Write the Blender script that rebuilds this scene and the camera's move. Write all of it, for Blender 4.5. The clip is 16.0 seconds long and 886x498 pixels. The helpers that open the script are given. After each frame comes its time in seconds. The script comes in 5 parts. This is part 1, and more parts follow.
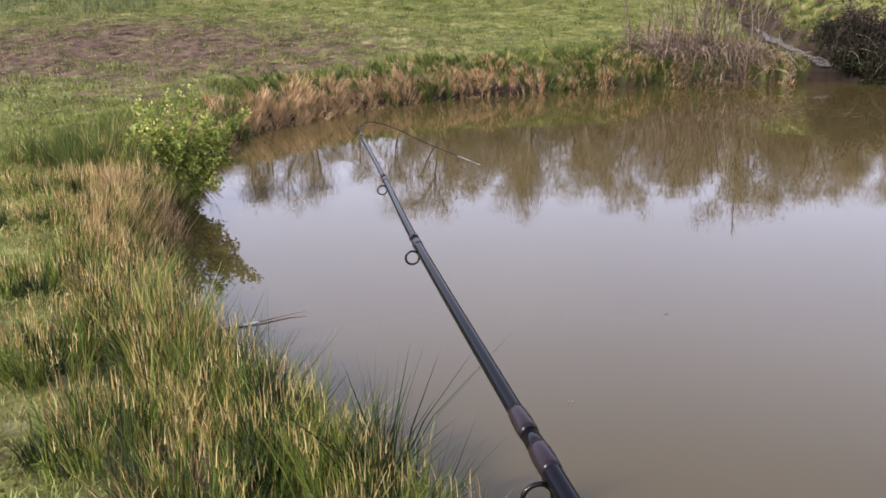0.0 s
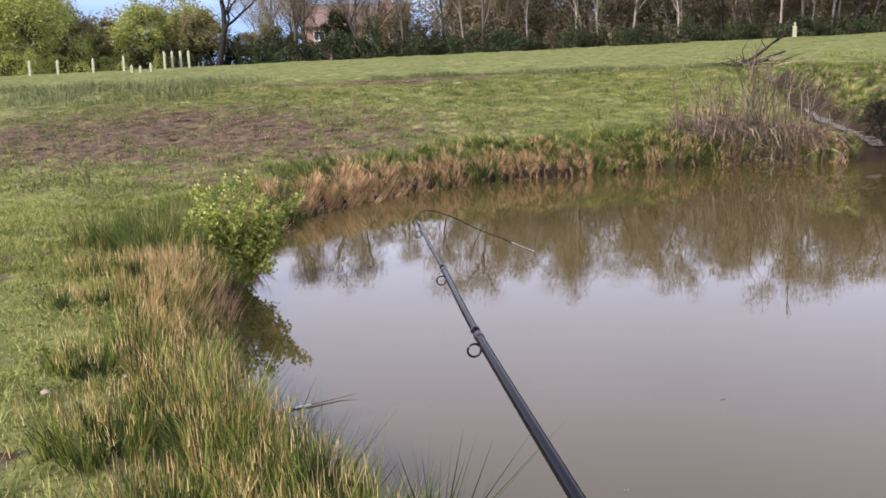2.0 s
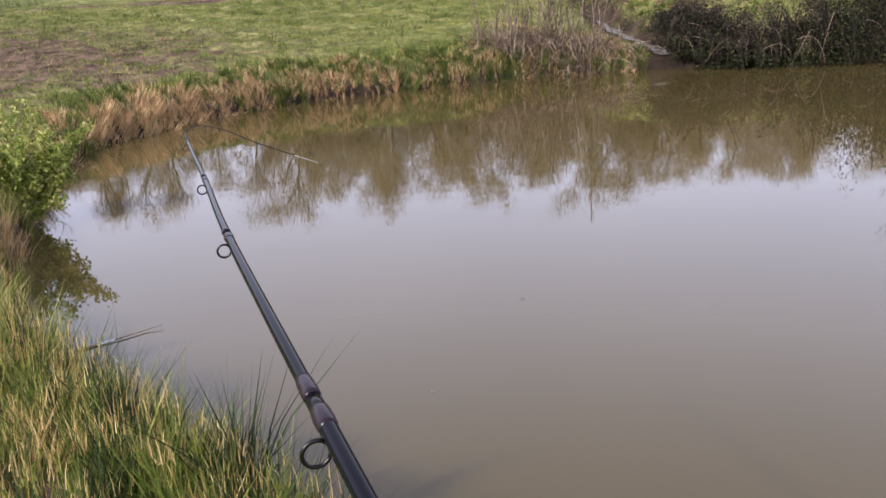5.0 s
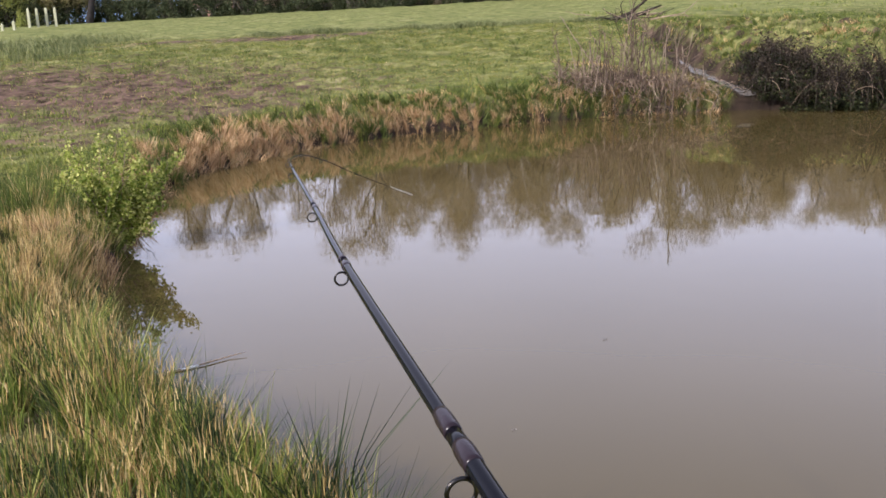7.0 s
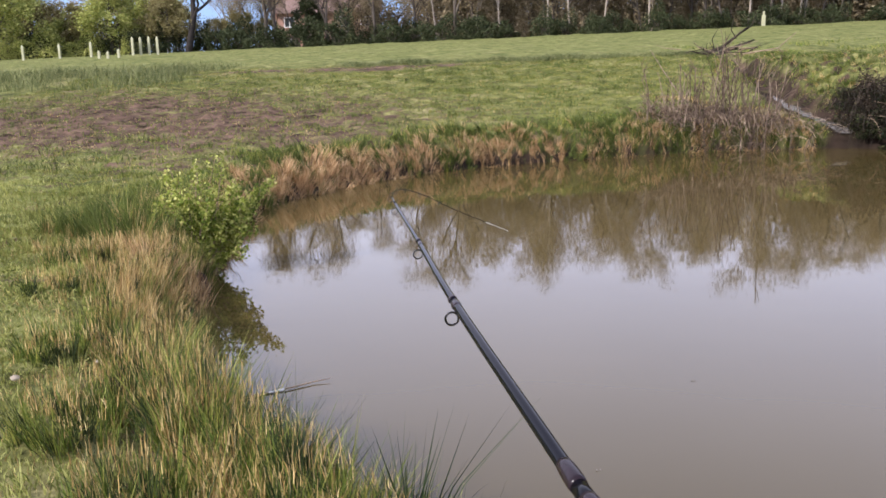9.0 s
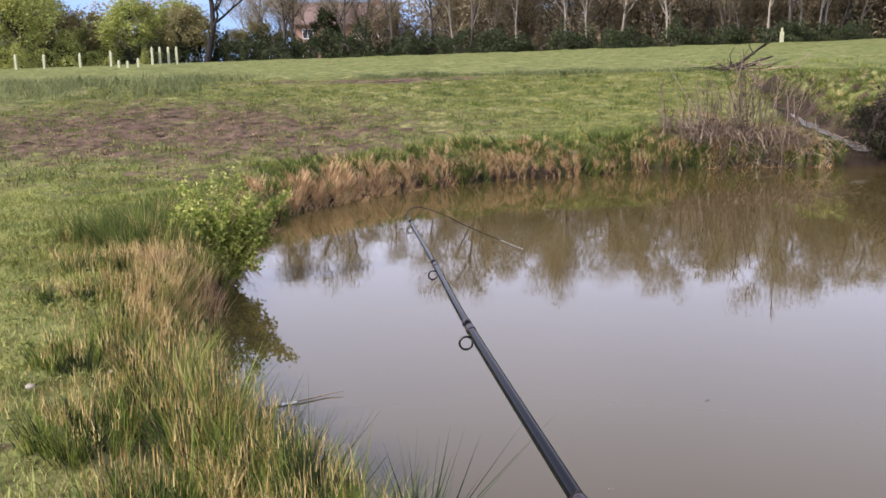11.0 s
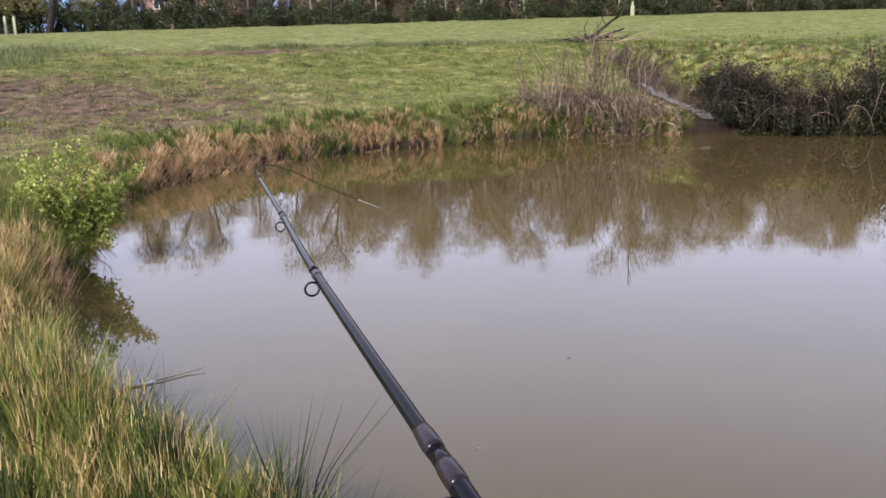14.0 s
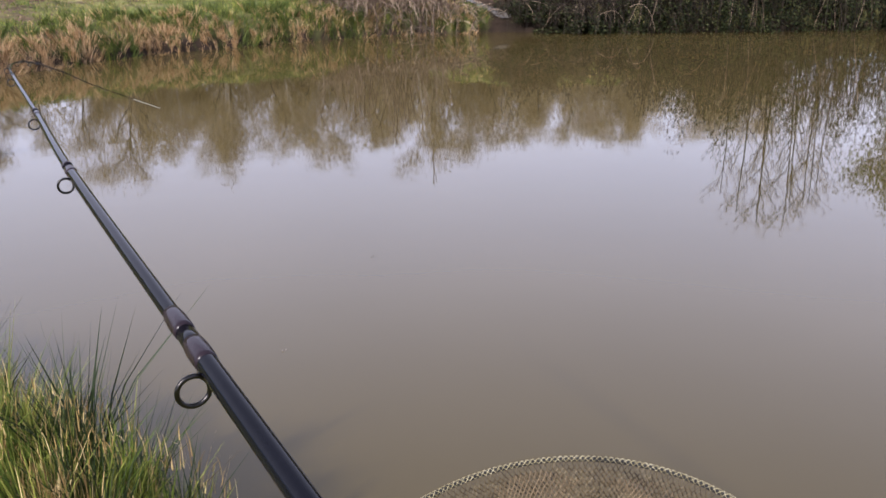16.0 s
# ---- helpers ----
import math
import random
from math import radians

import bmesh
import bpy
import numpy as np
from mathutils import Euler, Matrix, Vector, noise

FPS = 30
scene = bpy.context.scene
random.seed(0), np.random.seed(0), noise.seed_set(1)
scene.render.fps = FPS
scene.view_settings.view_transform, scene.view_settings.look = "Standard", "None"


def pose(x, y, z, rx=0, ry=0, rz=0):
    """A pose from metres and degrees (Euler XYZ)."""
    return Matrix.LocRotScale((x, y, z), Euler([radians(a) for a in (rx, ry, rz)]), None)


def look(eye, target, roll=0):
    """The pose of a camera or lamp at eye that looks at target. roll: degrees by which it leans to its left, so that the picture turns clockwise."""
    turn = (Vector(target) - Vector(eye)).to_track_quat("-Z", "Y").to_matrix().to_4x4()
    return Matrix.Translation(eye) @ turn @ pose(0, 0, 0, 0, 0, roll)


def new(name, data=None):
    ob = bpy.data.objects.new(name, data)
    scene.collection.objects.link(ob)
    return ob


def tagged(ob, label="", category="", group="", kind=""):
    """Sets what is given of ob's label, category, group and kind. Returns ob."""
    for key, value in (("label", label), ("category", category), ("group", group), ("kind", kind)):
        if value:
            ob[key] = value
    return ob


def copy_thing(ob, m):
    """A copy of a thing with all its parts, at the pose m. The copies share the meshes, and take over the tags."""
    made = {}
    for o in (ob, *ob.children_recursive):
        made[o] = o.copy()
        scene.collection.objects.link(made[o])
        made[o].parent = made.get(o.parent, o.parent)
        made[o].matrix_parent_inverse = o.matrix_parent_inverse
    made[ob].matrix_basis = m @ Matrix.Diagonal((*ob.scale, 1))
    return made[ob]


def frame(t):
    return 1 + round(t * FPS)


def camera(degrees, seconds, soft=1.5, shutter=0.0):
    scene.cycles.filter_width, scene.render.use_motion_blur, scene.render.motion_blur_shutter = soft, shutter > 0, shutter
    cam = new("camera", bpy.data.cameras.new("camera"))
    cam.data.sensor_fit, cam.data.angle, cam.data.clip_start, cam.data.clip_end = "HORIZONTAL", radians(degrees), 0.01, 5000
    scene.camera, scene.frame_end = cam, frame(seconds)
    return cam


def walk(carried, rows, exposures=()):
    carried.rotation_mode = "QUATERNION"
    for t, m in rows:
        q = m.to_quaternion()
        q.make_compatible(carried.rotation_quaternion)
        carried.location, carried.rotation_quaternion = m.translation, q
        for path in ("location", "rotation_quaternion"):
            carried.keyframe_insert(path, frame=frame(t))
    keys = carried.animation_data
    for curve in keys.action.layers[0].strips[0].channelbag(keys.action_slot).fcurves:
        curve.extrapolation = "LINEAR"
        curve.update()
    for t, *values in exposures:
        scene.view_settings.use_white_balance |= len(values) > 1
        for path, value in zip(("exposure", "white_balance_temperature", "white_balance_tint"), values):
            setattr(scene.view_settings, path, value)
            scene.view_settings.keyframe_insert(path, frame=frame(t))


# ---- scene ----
cam = camera(52.9, 16.0, soft=1.65)
ROWS = [
    (0, 0.0067, 0.0219, 1.8901, 74.584, 0.849, -1.502),
    (0.5, 0.0088, -0.0105, 1.9047, 75.874, 1.435, -0.731),
    (1, 0.0009, -0.0074, 1.9099, 78.16, 1.022, 0.143),
    (1.5, -0, -0, 1.9, 79.314, 1.356, 1.155),
    (2, -0.0103, 0.0053, 1.9117, 79.801, 1.569, 1.517),
    (2.5, -0.01, 0.0185, 1.906, 80.029, 1.888, 0.575),
    (3, 0.0298, -0.0111, 1.8979, 79.214, 2.764, -5.076),
    (3.5, 0.0669, -0.0045, 1.8896, 77.031, 2.485, -8.906),
    (3.7, 0.0844, -0.0027, 1.8882, 76.52, 2.475, -10.233),
    (5.8, 0.071, -0.0638, 1.8801, 73.89, 2.606, -10.621),
    (6, 0.0674, -0.059, 1.8863, 74.524, 2.539, -9.975),
    (6.5, 0.0527, -0.0375, 1.883, 75.937, 2.633, -8.547),
    (7, 0.023, -0.0071, 1.8711, 76.91, 2.084, -5.687),
    (7.5, -0.001, 0.0243, 1.8726, 77.623, 2.246, -2.633),
    (8, -0.004, 0.0014, 1.8904, 78.146, 2.031, -1.253),
    (8.5, -0.004, -0.0042, 1.8925, 78.463, 2.103, -0.776),
    (9, -0.0179, -0.0093, 1.8894, 78.997, 1.374, -0.267),
    (9.2, -0.0199, 0.0024, 1.9014, 79.334, 1.123, -0.221),
    (11.5, -0.0188, -0.0164, 1.905, 79.798, 0.74, 0.864),
    (12, -0.0184, -0.026, 1.9021, 79.5, 0.997, -0.178),
    (12.5, -0.0072, 0.0131, 1.8728, 78.753, 1.278, -4.18),
    (13, 0.0175, 0.0285, 1.8632, 78.501, 1.946, -8.486),
    (13.5, 0.0172, 0.0131, 1.8679, 78.73, 1.809, -8.505),
    (14, 0.0092, 0.0317, 1.8538, 77.998, 0.809, -7.912),
    (14.5, 0.0068, 0.0322, 1.8418, 75.418, 0.863, -8.264),
    (15, 0.0069, 0.0327, 1.8393, 75.219, 0.755, -8.329),
    (15.5, 0.0344, 0.0507, 1.8272, 73.98, -0.416, -15.3),
    (16, 0.0535, 0.0092, 1.833, 71.73, 0.187, -20.412),
]
EXPOSURE = 0.33
walk(cam, [(t, pose(x, y, z, rx, ry, rz)) for t, x, y, z, rx, ry, rz in ROWS], [(0.0, EXPOSURE, 5790, 15), (9.2, EXPOSURE, 5780, 15), (12.5, EXPOSURE, 5740, 15), (16.0, EXPOSURE, 5720, 15)])

# ---- light ----
SUN_UP, SUN_FROM = 34.0, 235.0   # degrees: height, and compass side (0 is +y, clockwise)
world = bpy.data.worlds.new("sky")
scene.world = world
world.use_nodes = True
sky = world.node_tree.nodes.new("ShaderNodeTexSky")
sky.sky_type, sky.sun_disc = "NISHITA", False
sky.sun_elevation, sky.sun_rotation = radians(SUN_UP), radians(SUN_FROM)
sky.air_density, sky.dust_density, sky.ozone_density = 1.0, 1.4, 2.0
back = world.node_tree.nodes["Background"]
# thin bright cloud over the blue
wn, wl = world.node_tree.nodes, world.node_tree.links
where, veil, thin = wn.new("ShaderNodeTexCoord"), wn.new("ShaderNodeTexNoise"), wn.new("ShaderNodeMapRange")
veil.inputs["Scale"].default_value, veil.inputs["Detail"].default_value = 1.6, 5
thin.inputs["To Min"].default_value, thin.inputs["To Max"].default_value = 0.8, 1.15
height, fade, cover = wn.new("ShaderNodeSeparateXYZ"), wn.new("ShaderNodeMapRange"), wn.new("ShaderNodeMath")
fade.inputs["From Min"].default_value, fade.inputs["From Max"].default_value = 0.35, 0.85
fade.inputs["To Min"].default_value, fade.inputs["To Max"].default_value = 0.92, 0.2
cover.operation, cover.use_clamp = "MULTIPLY", True
wl.new(where.outputs["Generated"], veil.inputs["Vector"])
wl.new(veil.outputs["Fac"], thin.inputs["Value"])
cloud = wn.new("ShaderNodeMix")
cloud.data_type = "RGBA"
wl.new(where.outputs["Generated"], height.inputs[0])
wl.new(height.outputs["Z"], fade.inputs["Value"])
wl.new(thin.outputs[0], cover.inputs[0])
wl.new(fade.outputs[0], cover.inputs[1])
# a strip of clear pale blue under the edge of the cloud sheet
rim, haze = wn.new("ShaderNodeMapRange"), wn.new("ShaderNodeMix")
rim.interpolation_type = "SMOOTHSTEP"
rim.inputs["From Min"].default_value, rim.inputs["From Max"].default_value = 0.085, 0.14
haze.data_type = "RGBA"
haze.inputs["A"].default_value, haze.inputs["B"].default_value = (3.1, 4.3, 6.4, 1), (10.2, 9.9, 11.1, 1)
wl.new(height.outputs["Z"], rim.inputs["Value"])
wl.new(rim.outputs[0], haze.inputs["Factor"])
wl.new(haze.outputs["Result"], cloud.inputs["B"])
wl.new(cover.outputs[0], cloud.inputs["Factor"])
wl.new(sky.outputs[0], cloud.inputs["A"])
wl.new(cloud.outputs["Result"], back.inputs[0])
back.inputs[1].default_value = 0.137
sun = new("sun", bpy.data.lights.new("sun", "SUN"))
sun.data.energy, sun.data.angle, sun.data.color = 4.5, radians(1.5), (1.0, 0.92, 0.78)
a, e = radians(SUN_FROM), radians(SUN_UP)
sun.matrix_world = look((0, 0, 30), (-math.sin(a) * math.cos(e), -math.cos(a) * math.cos(e), 30 - math.sin(e)))
rng = np.random.default_rng(7)


# ---- materials ----
def material(name, colours, size=6.0, rough=0.8, bump=0.3, fine=40.0, vary=0.25, metal=0.0, spread=0.5, through_light=0.0, gloss=0.12):
    """Colours mixed by coarse and fine noise, with a change of tone from piece to piece, and fine relief."""
    m = bpy.data.materials.new(name)
    m.use_nodes = True
    n, l = m.node_tree.nodes, m.node_tree.links
    bsdf = n["Principled BSDF"]
    place = n.new("ShaderNodeTexCoord")
    coarse, small = n.new("ShaderNodeTexNoise"), n.new("ShaderNodeTexNoise")
    coarse.inputs["Scale"].default_value, coarse.inputs["Detail"].default_value = size, 4
    small.inputs["Scale"].default_value, small.inputs["Detail"].default_value = fine, 3
    geo = n.new("ShaderNodeNewGeometry")
    ob = n.new("ShaderNodeObjectInfo")
    add = n.new("ShaderNodeMath")
    add.operation = "MULTIPLY_ADD"
    add.inputs[1].default_value = spread
    rest = n.new("ShaderNodeMath")
    rest.operation = "MULTIPLY_ADD"
    rest.inputs[1].default_value, rest.inputs[2].default_value = 1 - spread, 0.0
    for tex in (coarse, small):
        l.new(place.outputs["Object"], tex.inputs["Vector"])
    l.new(coarse.outputs["Fac"], rest.inputs[0])
    l.new(geo.outputs["Random Per Island"], add.inputs[0])
    l.new(rest.outputs[0], add.inputs[2])
    ramp = n.new("ShaderNodeValToRGB")
    steps = ramp.color_ramp.elements
    while len(steps) < len(colours):
        steps.new(0.5)
    for i, c in enumerate(colours):
        steps[i].position = 0.22 + 0.56 * i / max(1, len(colours) - 1)
        steps[i].color = (*c, 1)
    l.new(add.outputs[0], ramp.inputs[0])
    tone = n.new("ShaderNodeMix")
    tone.data_type, tone.blend_type = "RGBA", "MULTIPLY"
    tone.inputs["Factor"].default_value = 1.0
    shade = n.new("ShaderNodeMapRange")
    shade.inputs["To Min"].default_value, shade.inputs["To Max"].default_value = 1 - vary, 1 + vary
    l.new(small.outputs["Fac"], shade.inputs["Value"])
    l.new(ramp.outputs[0], tone.inputs["A"])
    l.new(shade.outputs[0], tone.inputs["B"])
    l.new(tone.outputs["Result"], bsdf.inputs["Base Color"])
    bsdf.inputs["Roughness"].default_value, bsdf.inputs["Metallic"].default_value = rough, metal
    bsdf.inputs["Specular IOR Level"].default_value = gloss
    if bump:
        b = n.new("ShaderNodeBump")
        b.inputs["Strength"].default_value, b.inputs["Distance"].default_value = bump, 0.01
        l.new(small.outputs["Fac"], b.inputs["Height"])
        l.new(b.outputs[0], bsdf.inputs["Normal"])
    if through_light:
        glow = n.new("ShaderNodeBsdfTranslucent")
        l.new(tone.outputs["Result"], glow.inputs["Color"])
        both = n.new("ShaderNodeMixShader")
        both.inputs[0].default_value = through_light
        l.new(bsdf.outputs[0], both.inputs[1])
        l.new(glow.outputs[0], both.inputs[2])
        l.new(both.outputs[0], n["Material Output"].inputs["Surface"])
    return m


GREEN = material("rush_green", [(0.035, 0.062, 0.01), (0.14, 0.185, 0.028), (0.38, 0.36, 0.08)], 2.0, 0.48, 0.1, 30, 0.4, through_light=0.22, gloss=0.2)
DEEPGREEN = material("deep_green_grass", [(0.03, 0.046, 0.01), (0.086, 0.112, 0.024), (0.19, 0.205, 0.055)], 1.8, 0.55, 0.1, 20, 0.35, spread=0.4, through_light=0.15)
SEDGE = material("grey_green_rush", [(0.065, 0.08, 0.03), (0.16, 0.175, 0.066), (0.31, 0.31, 0.13)], 1.7, 0.6, 0.1, 9, 0.3, spread=0.4, through_light=0.15)
LUSH = material("grass_green", [(0.055, 0.071, 0.015), (0.164, 0.18, 0.039), (0.37, 0.335, 0.1)], 1.7, 0.6, 0.1, 9, 0.35, spread=0.25, through_light=0.15)
TURF = material("short_turf", [(0.125, 0.145, 0.031), (0.3, 0.312, 0.084), (0.54, 0.5, 0.19)], 1.9, 0.65, 0.1, 9, 0.35, spread=0.3, through_light=0.15)
# darkened copy of the rush green, with shade put into its colour
SHADEDRUSH = material("shaded_rush", [(0.018, 0.03, 0.01), (0.035, 0.05, 0.018), (0.07, 0.075, 0.03)], 2.0, 0.6, 0.1, 30, 0.3)
OCHRE = material("ochre_seed", [(0.22, 0.13, 0.045), (0.52, 0.35, 0.13), (0.82, 0.63, 0.3)], 2.0, 0.75, 0.1, 30, 0.3, through_light=0.1)
STRAW = material("dead_straw", [(0.2, 0.12, 0.045), (0.46, 0.31, 0.12), (0.74, 0.56, 0.28)], 2.0, 0.75, 0.1, 30, 0.3, through_light=0.2)
RUST = material("rusty_dead_grass", [(0.2, 0.115, 0.048), (0.53, 0.34, 0.165), (0.8, 0.58, 0.33)], 2.0, 0.8, 0.1, 30, 0.3, through_light=0.2)
LEAF = material("young_leaf", [(0.1, 0.15, 0.024), (0.31, 0.35, 0.06), (0.66, 0.62, 0.22)], 2.0, 0.5, 0.1, 40, 0.25, through_light=0.35)
BROWNLEAF = material("dead_bramble_leaf", [(0.02, 0.015, 0.01), (0.055, 0.041, 0.027), (0.14, 0.104, 0.07)], 2.0, 0.75, 0.1, 40, 0.3, through_light=0.15)
# bramble leaf near black: the thicket's shaded face is put into the colour
SHADEDLEAF = material("bramble_leaf", [(0.006, 0.009, 0.004), (0.017, 0.023, 0.008), (0.08, 0.085, 0.03)], 2.0, 0.55, 0.1, 40, 0.3, through_light=0.06)
BUDS = material("budding_twigs", [(0.21, 0.16, 0.088), (0.325, 0.255, 0.148), (0.45, 0.37, 0.235)], 0.5, 0.85, 0.1, 20, 0.3, through_light=0.2)
LEAFDULL = material("dull_green_leaf", [(0.05, 0.06, 0.02), (0.13, 0.14, 0.05), (0.26, 0.26, 0.1)], 0.5, 0.7, 0.1, 20, 0.3, through_light=0.3)
TANBUD = material("tan_buds", [(0.16, 0.13, 0.055), (0.27, 0.23, 0.1), (0.38, 0.33, 0.16)], 0.5, 0.8, 0.1, 20, 0.3, through_light=0.3)
SPRINGLEAF = material("spring_leaf", [(0.19, 0.22, 0.055), (0.39, 0.41, 0.11), (0.6, 0.57, 0.2)], 0.4, 0.7, 0.1, 20, 0.3, through_light=0.4)
HEDGELEAF = material("hedge_leaf", [(0.024, 0.033, 0.014), (0.055, 0.066, 0.028), (0.12, 0.13, 0.06)], 0.5, 0.7, 0.1, 20, 0.3, through_light=0.2)
BARK = material("grey_bark", [(0.05, 0.04, 0.033), (0.09, 0.073, 0.06), (0.15, 0.125, 0.1)], 3.0, 0.9, 0.6, 25, 0.3)
PALEBARK = material("pale_bark", [(0.2, 0.16, 0.12), (0.32, 0.265, 0.21), (0.44, 0.38, 0.31)], 3.0, 0.9, 0.5, 25, 0.3)
TWIG = material("dry_twig", [(0.075, 0.05, 0.034), (0.26, 0.185, 0.125), (0.52, 0.4, 0.28)], 4.0, 0.85, 0.3, 40, 0.3)
BROWNTWIG = material("brown_twig", [(0.045, 0.03, 0.022), (0.15, 0.105, 0.075), (0.34, 0.255, 0.185)], 4.0, 0.85, 0.3, 40, 0.3)
POSTWOOD = material("pale_post_wood", [(0.36, 0.34, 0.2), (0.45, 0.43, 0.27), (0.54, 0.52, 0.35)], 3.0, 0.8, 0.3, 30, 0.2)
BRICK = material("red_brick", [(0.26, 0.14, 0.105), (0.34, 0.19, 0.145), (0.42, 0.26, 0.2)], 0.6, 0.9, 0.4, 12, 0.25)
ROOFTILE = material("roof_tile", [(0.2, 0.13, 0.108), (0.28, 0.19, 0.16)], 0.6, 0.9, 0.4, 8, 0.25)
WHITE = material("white_paint", [(0.7, 0.69, 0.66), (0.8, 0.79, 0.77)], 3.0, 0.6, 0.1, 30, 0.1)
GLASS = material("window_glass", [(0.03, 0.035, 0.04), (0.05, 0.055, 0.06)], 1.0, 0.08, 0.0, 10, 0.1, gloss=0.5)
BLANK = material("rod_blank", [(0.003, 0.003, 0.005), (0.006, 0.006, 0.009)], 8.0, 0.09, 0.008, 180, 0.25, gloss=0.07)
BINDING = material("rod_binding", [(0.014, 0.009, 0.012), (0.026, 0.017, 0.021)], 30.0, 0.25, 0.03, 300, 0.3, gloss=0.16)
METAL = material("guide_metal", [(0.03, 0.028, 0.028), (0.06, 0.054, 0.05)], 20.0, 0.3, 0.1, 200, 0.2, metal=1.0, gloss=0.5)
WHITETIP = material("white_tip_paint", [(0.75, 0.74, 0.7), (0.82, 0.8, 0.77)], 20.0, 0.5, 0.1, 100, 0.1, gloss=0.5)
DARKBARK = material("dark_bark", [(0.018, 0.015, 0.014), (0.035, 0.03, 0.027), (0.06, 0.05, 0.045)], 3.0, 0.9, 0.5, 25, 0.3)
NETPALE = material("pale_net_cord", [(0.24, 0.19, 0.095), (0.37, 0.31, 0.17), (0.5, 0.43, 0.27)], 12.0, 0.7, 0.2, 200, 0.25)
NETCORD = material("net_cord", [(0.04, 0.028, 0.015), (0.08, 0.058, 0.031), (0.15, 0.115, 0.065)], 12.0, 0.7, 0.2, 200, 0.25)
NETFOLD = material("net_cord_fold", [(0.1, 0.07, 0.038), (0.19, 0.135, 0.078)], 12.0, 0.8, 0.2, 200, 0.25)
SEAM = material("brown_cord", [(0.08, 0.045, 0.025), (0.14, 0.085, 0.05)], 12.0, 0.8, 0.3, 200, 0.3)
RUBBER = material("black_rubber", [(0.015, 0.014, 0.013), (0.03, 0.028, 0.025)], 20.0, 0.6, 0.3, 150, 0.3)
# cane colour lowered too, to deepen the painted shade of the brambles
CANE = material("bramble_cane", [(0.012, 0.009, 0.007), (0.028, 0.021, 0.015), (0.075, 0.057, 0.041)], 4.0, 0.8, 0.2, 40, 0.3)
STONE = material("pale_stone", [(0.24, 0.19, 0.13), (0.36, 0.3, 0.22)], 10.0, 0.85, 0.4, 60, 0.2)


def ground_material():
    m = material("meadow", [(0.06, 0.07, 0.022), (0.135, 0.141, 0.043), (0.2, 0.192, 0.066), (0.28, 0.235, 0.115)], 0.8, 0.95, 0.9, 7, 0.75, spread=0.0, gloss=0.05)
    n, l = m.node_tree.nodes, m.node_tree.links
    bsdf = n["Principled BSDF"]
    grass = bsdf.inputs["Base Color"].links[0].from_socket
    soil = n.new("ShaderNodeAttribute")
    soil.attribute_name = "soil"
    place = n.new("ShaderNodeTexCoord")
    ragged = n.new("ShaderNodeTexNoise")
    ragged.inputs["Scale"].default_value, ragged.inputs["Detail"].default_value, ragged.inputs["Roughness"].default_value = 2.2, 7, 0.75
    l.new(place.outputs["Object"], ragged.inputs["Vector"])
    cover = n.new("ShaderNodeMath")
    cover.operation = "MULTIPLY_ADD"
    cover.inputs[1].default_value = 2.0
    l.new(ragged.outputs["Fac"], cover.inputs[0])
    l.new(soil.outputs["Fac"], cover.inputs[2])
    edge = n.new("ShaderNodeMapRange")
    edge.inputs["From Min"].default_value, edge.inputs["From Max"].default_value = 1.4, 1.72
    l.new(cover.outputs[0], edge.inputs["Value"])
    clods = n.new("ShaderNodeTexNoise")
    clods.inputs["Scale"].default_value, clods.inputs["Detail"].default_value, clods.inputs["Roughness"].default_value = 2.4, 7, 0.65
    l.new(place.outputs["Object"], clods.inputs["Vector"])
    earth = n.new("ShaderNodeValToRGB")
    for i, (p, c) in enumerate(((0.36, (0.034, 0.022, 0.015)), (0.64, (0.19, 0.122, 0.086)))):
        earth.color_ramp.elements[i].position, earth.color_ramp.elements[i].color = p, (*c, 1)
    l.new(clods.outputs["Fac"], earth.inputs[0])
    tufty = n.new("ShaderNodeTexNoise")
    tufty.inputs["Scale"].default_value, tufty.inputs["Detail"].default_value, tufty.inputs["Roughness"].default_value = 2.6, 5, 0.65
    l.new(place.outputs["Object"], tufty.inputs["Vector"])
    lightdark = n.new("ShaderNodeMapRange")
    lightdark.inputs["From Min"].default_value, lightdark.inputs["From Max"].default_value = 0.35, 0.65
    lightdark.inputs["To Min"].default_value, lightdark.inputs["To Max"].default_value = 0.5, 1.32
    l.new(tufty.outputs["Fac"], lightdark.inputs["Value"])
    patchy = n.new("ShaderNodeMix")
    patchy.data_type, patchy.blend_type = "RGBA", "MULTIPLY"
    patchy.inputs["Factor"].default_value = 1.0
    l.new(grass, patchy.inputs["A"])
    l.new(lightdark.outputs[0], patchy.inputs["B"])
    mown = n.new("ShaderNodeAttribute")
    mown.attribute_name = "grazed"
    sward = n.new("ShaderNodeMix")
    sward.data_type = "RGBA"
    even = n.new("ShaderNodeValToRGB")
    for i, (p, c) in enumerate(((0.35, (0.12, 0.14, 0.04)), (0.65, (0.25, 0.26, 0.09)))):
        even.color_ramp.elements[i].position, even.color_ramp.elements[i].color = p, (*c, 1)
    l.new(tufty.outputs["Fac"], even.inputs[0])
    l.new(mown.outputs["Fac"], sward.inputs["Factor"])
    l.new(patchy.outputs["Result"], sward.inputs["A"])
    l.new(even.outputs[0], sward.inputs["B"])
    grass = sward.outputs["Result"]
    mix = n.new("ShaderNodeMix")
    mix.data_type = "RGBA"
    l.new(edge.outputs[0], mix.inputs["Factor"])
    l.new(grass, mix.inputs["A"])
    l.new(earth.outputs[0], mix.inputs["B"])
    dry = n.new("ShaderNodeAttribute")
    dry.attribute_name = "dry"
    thatch = n.new("ShaderNodeMix")
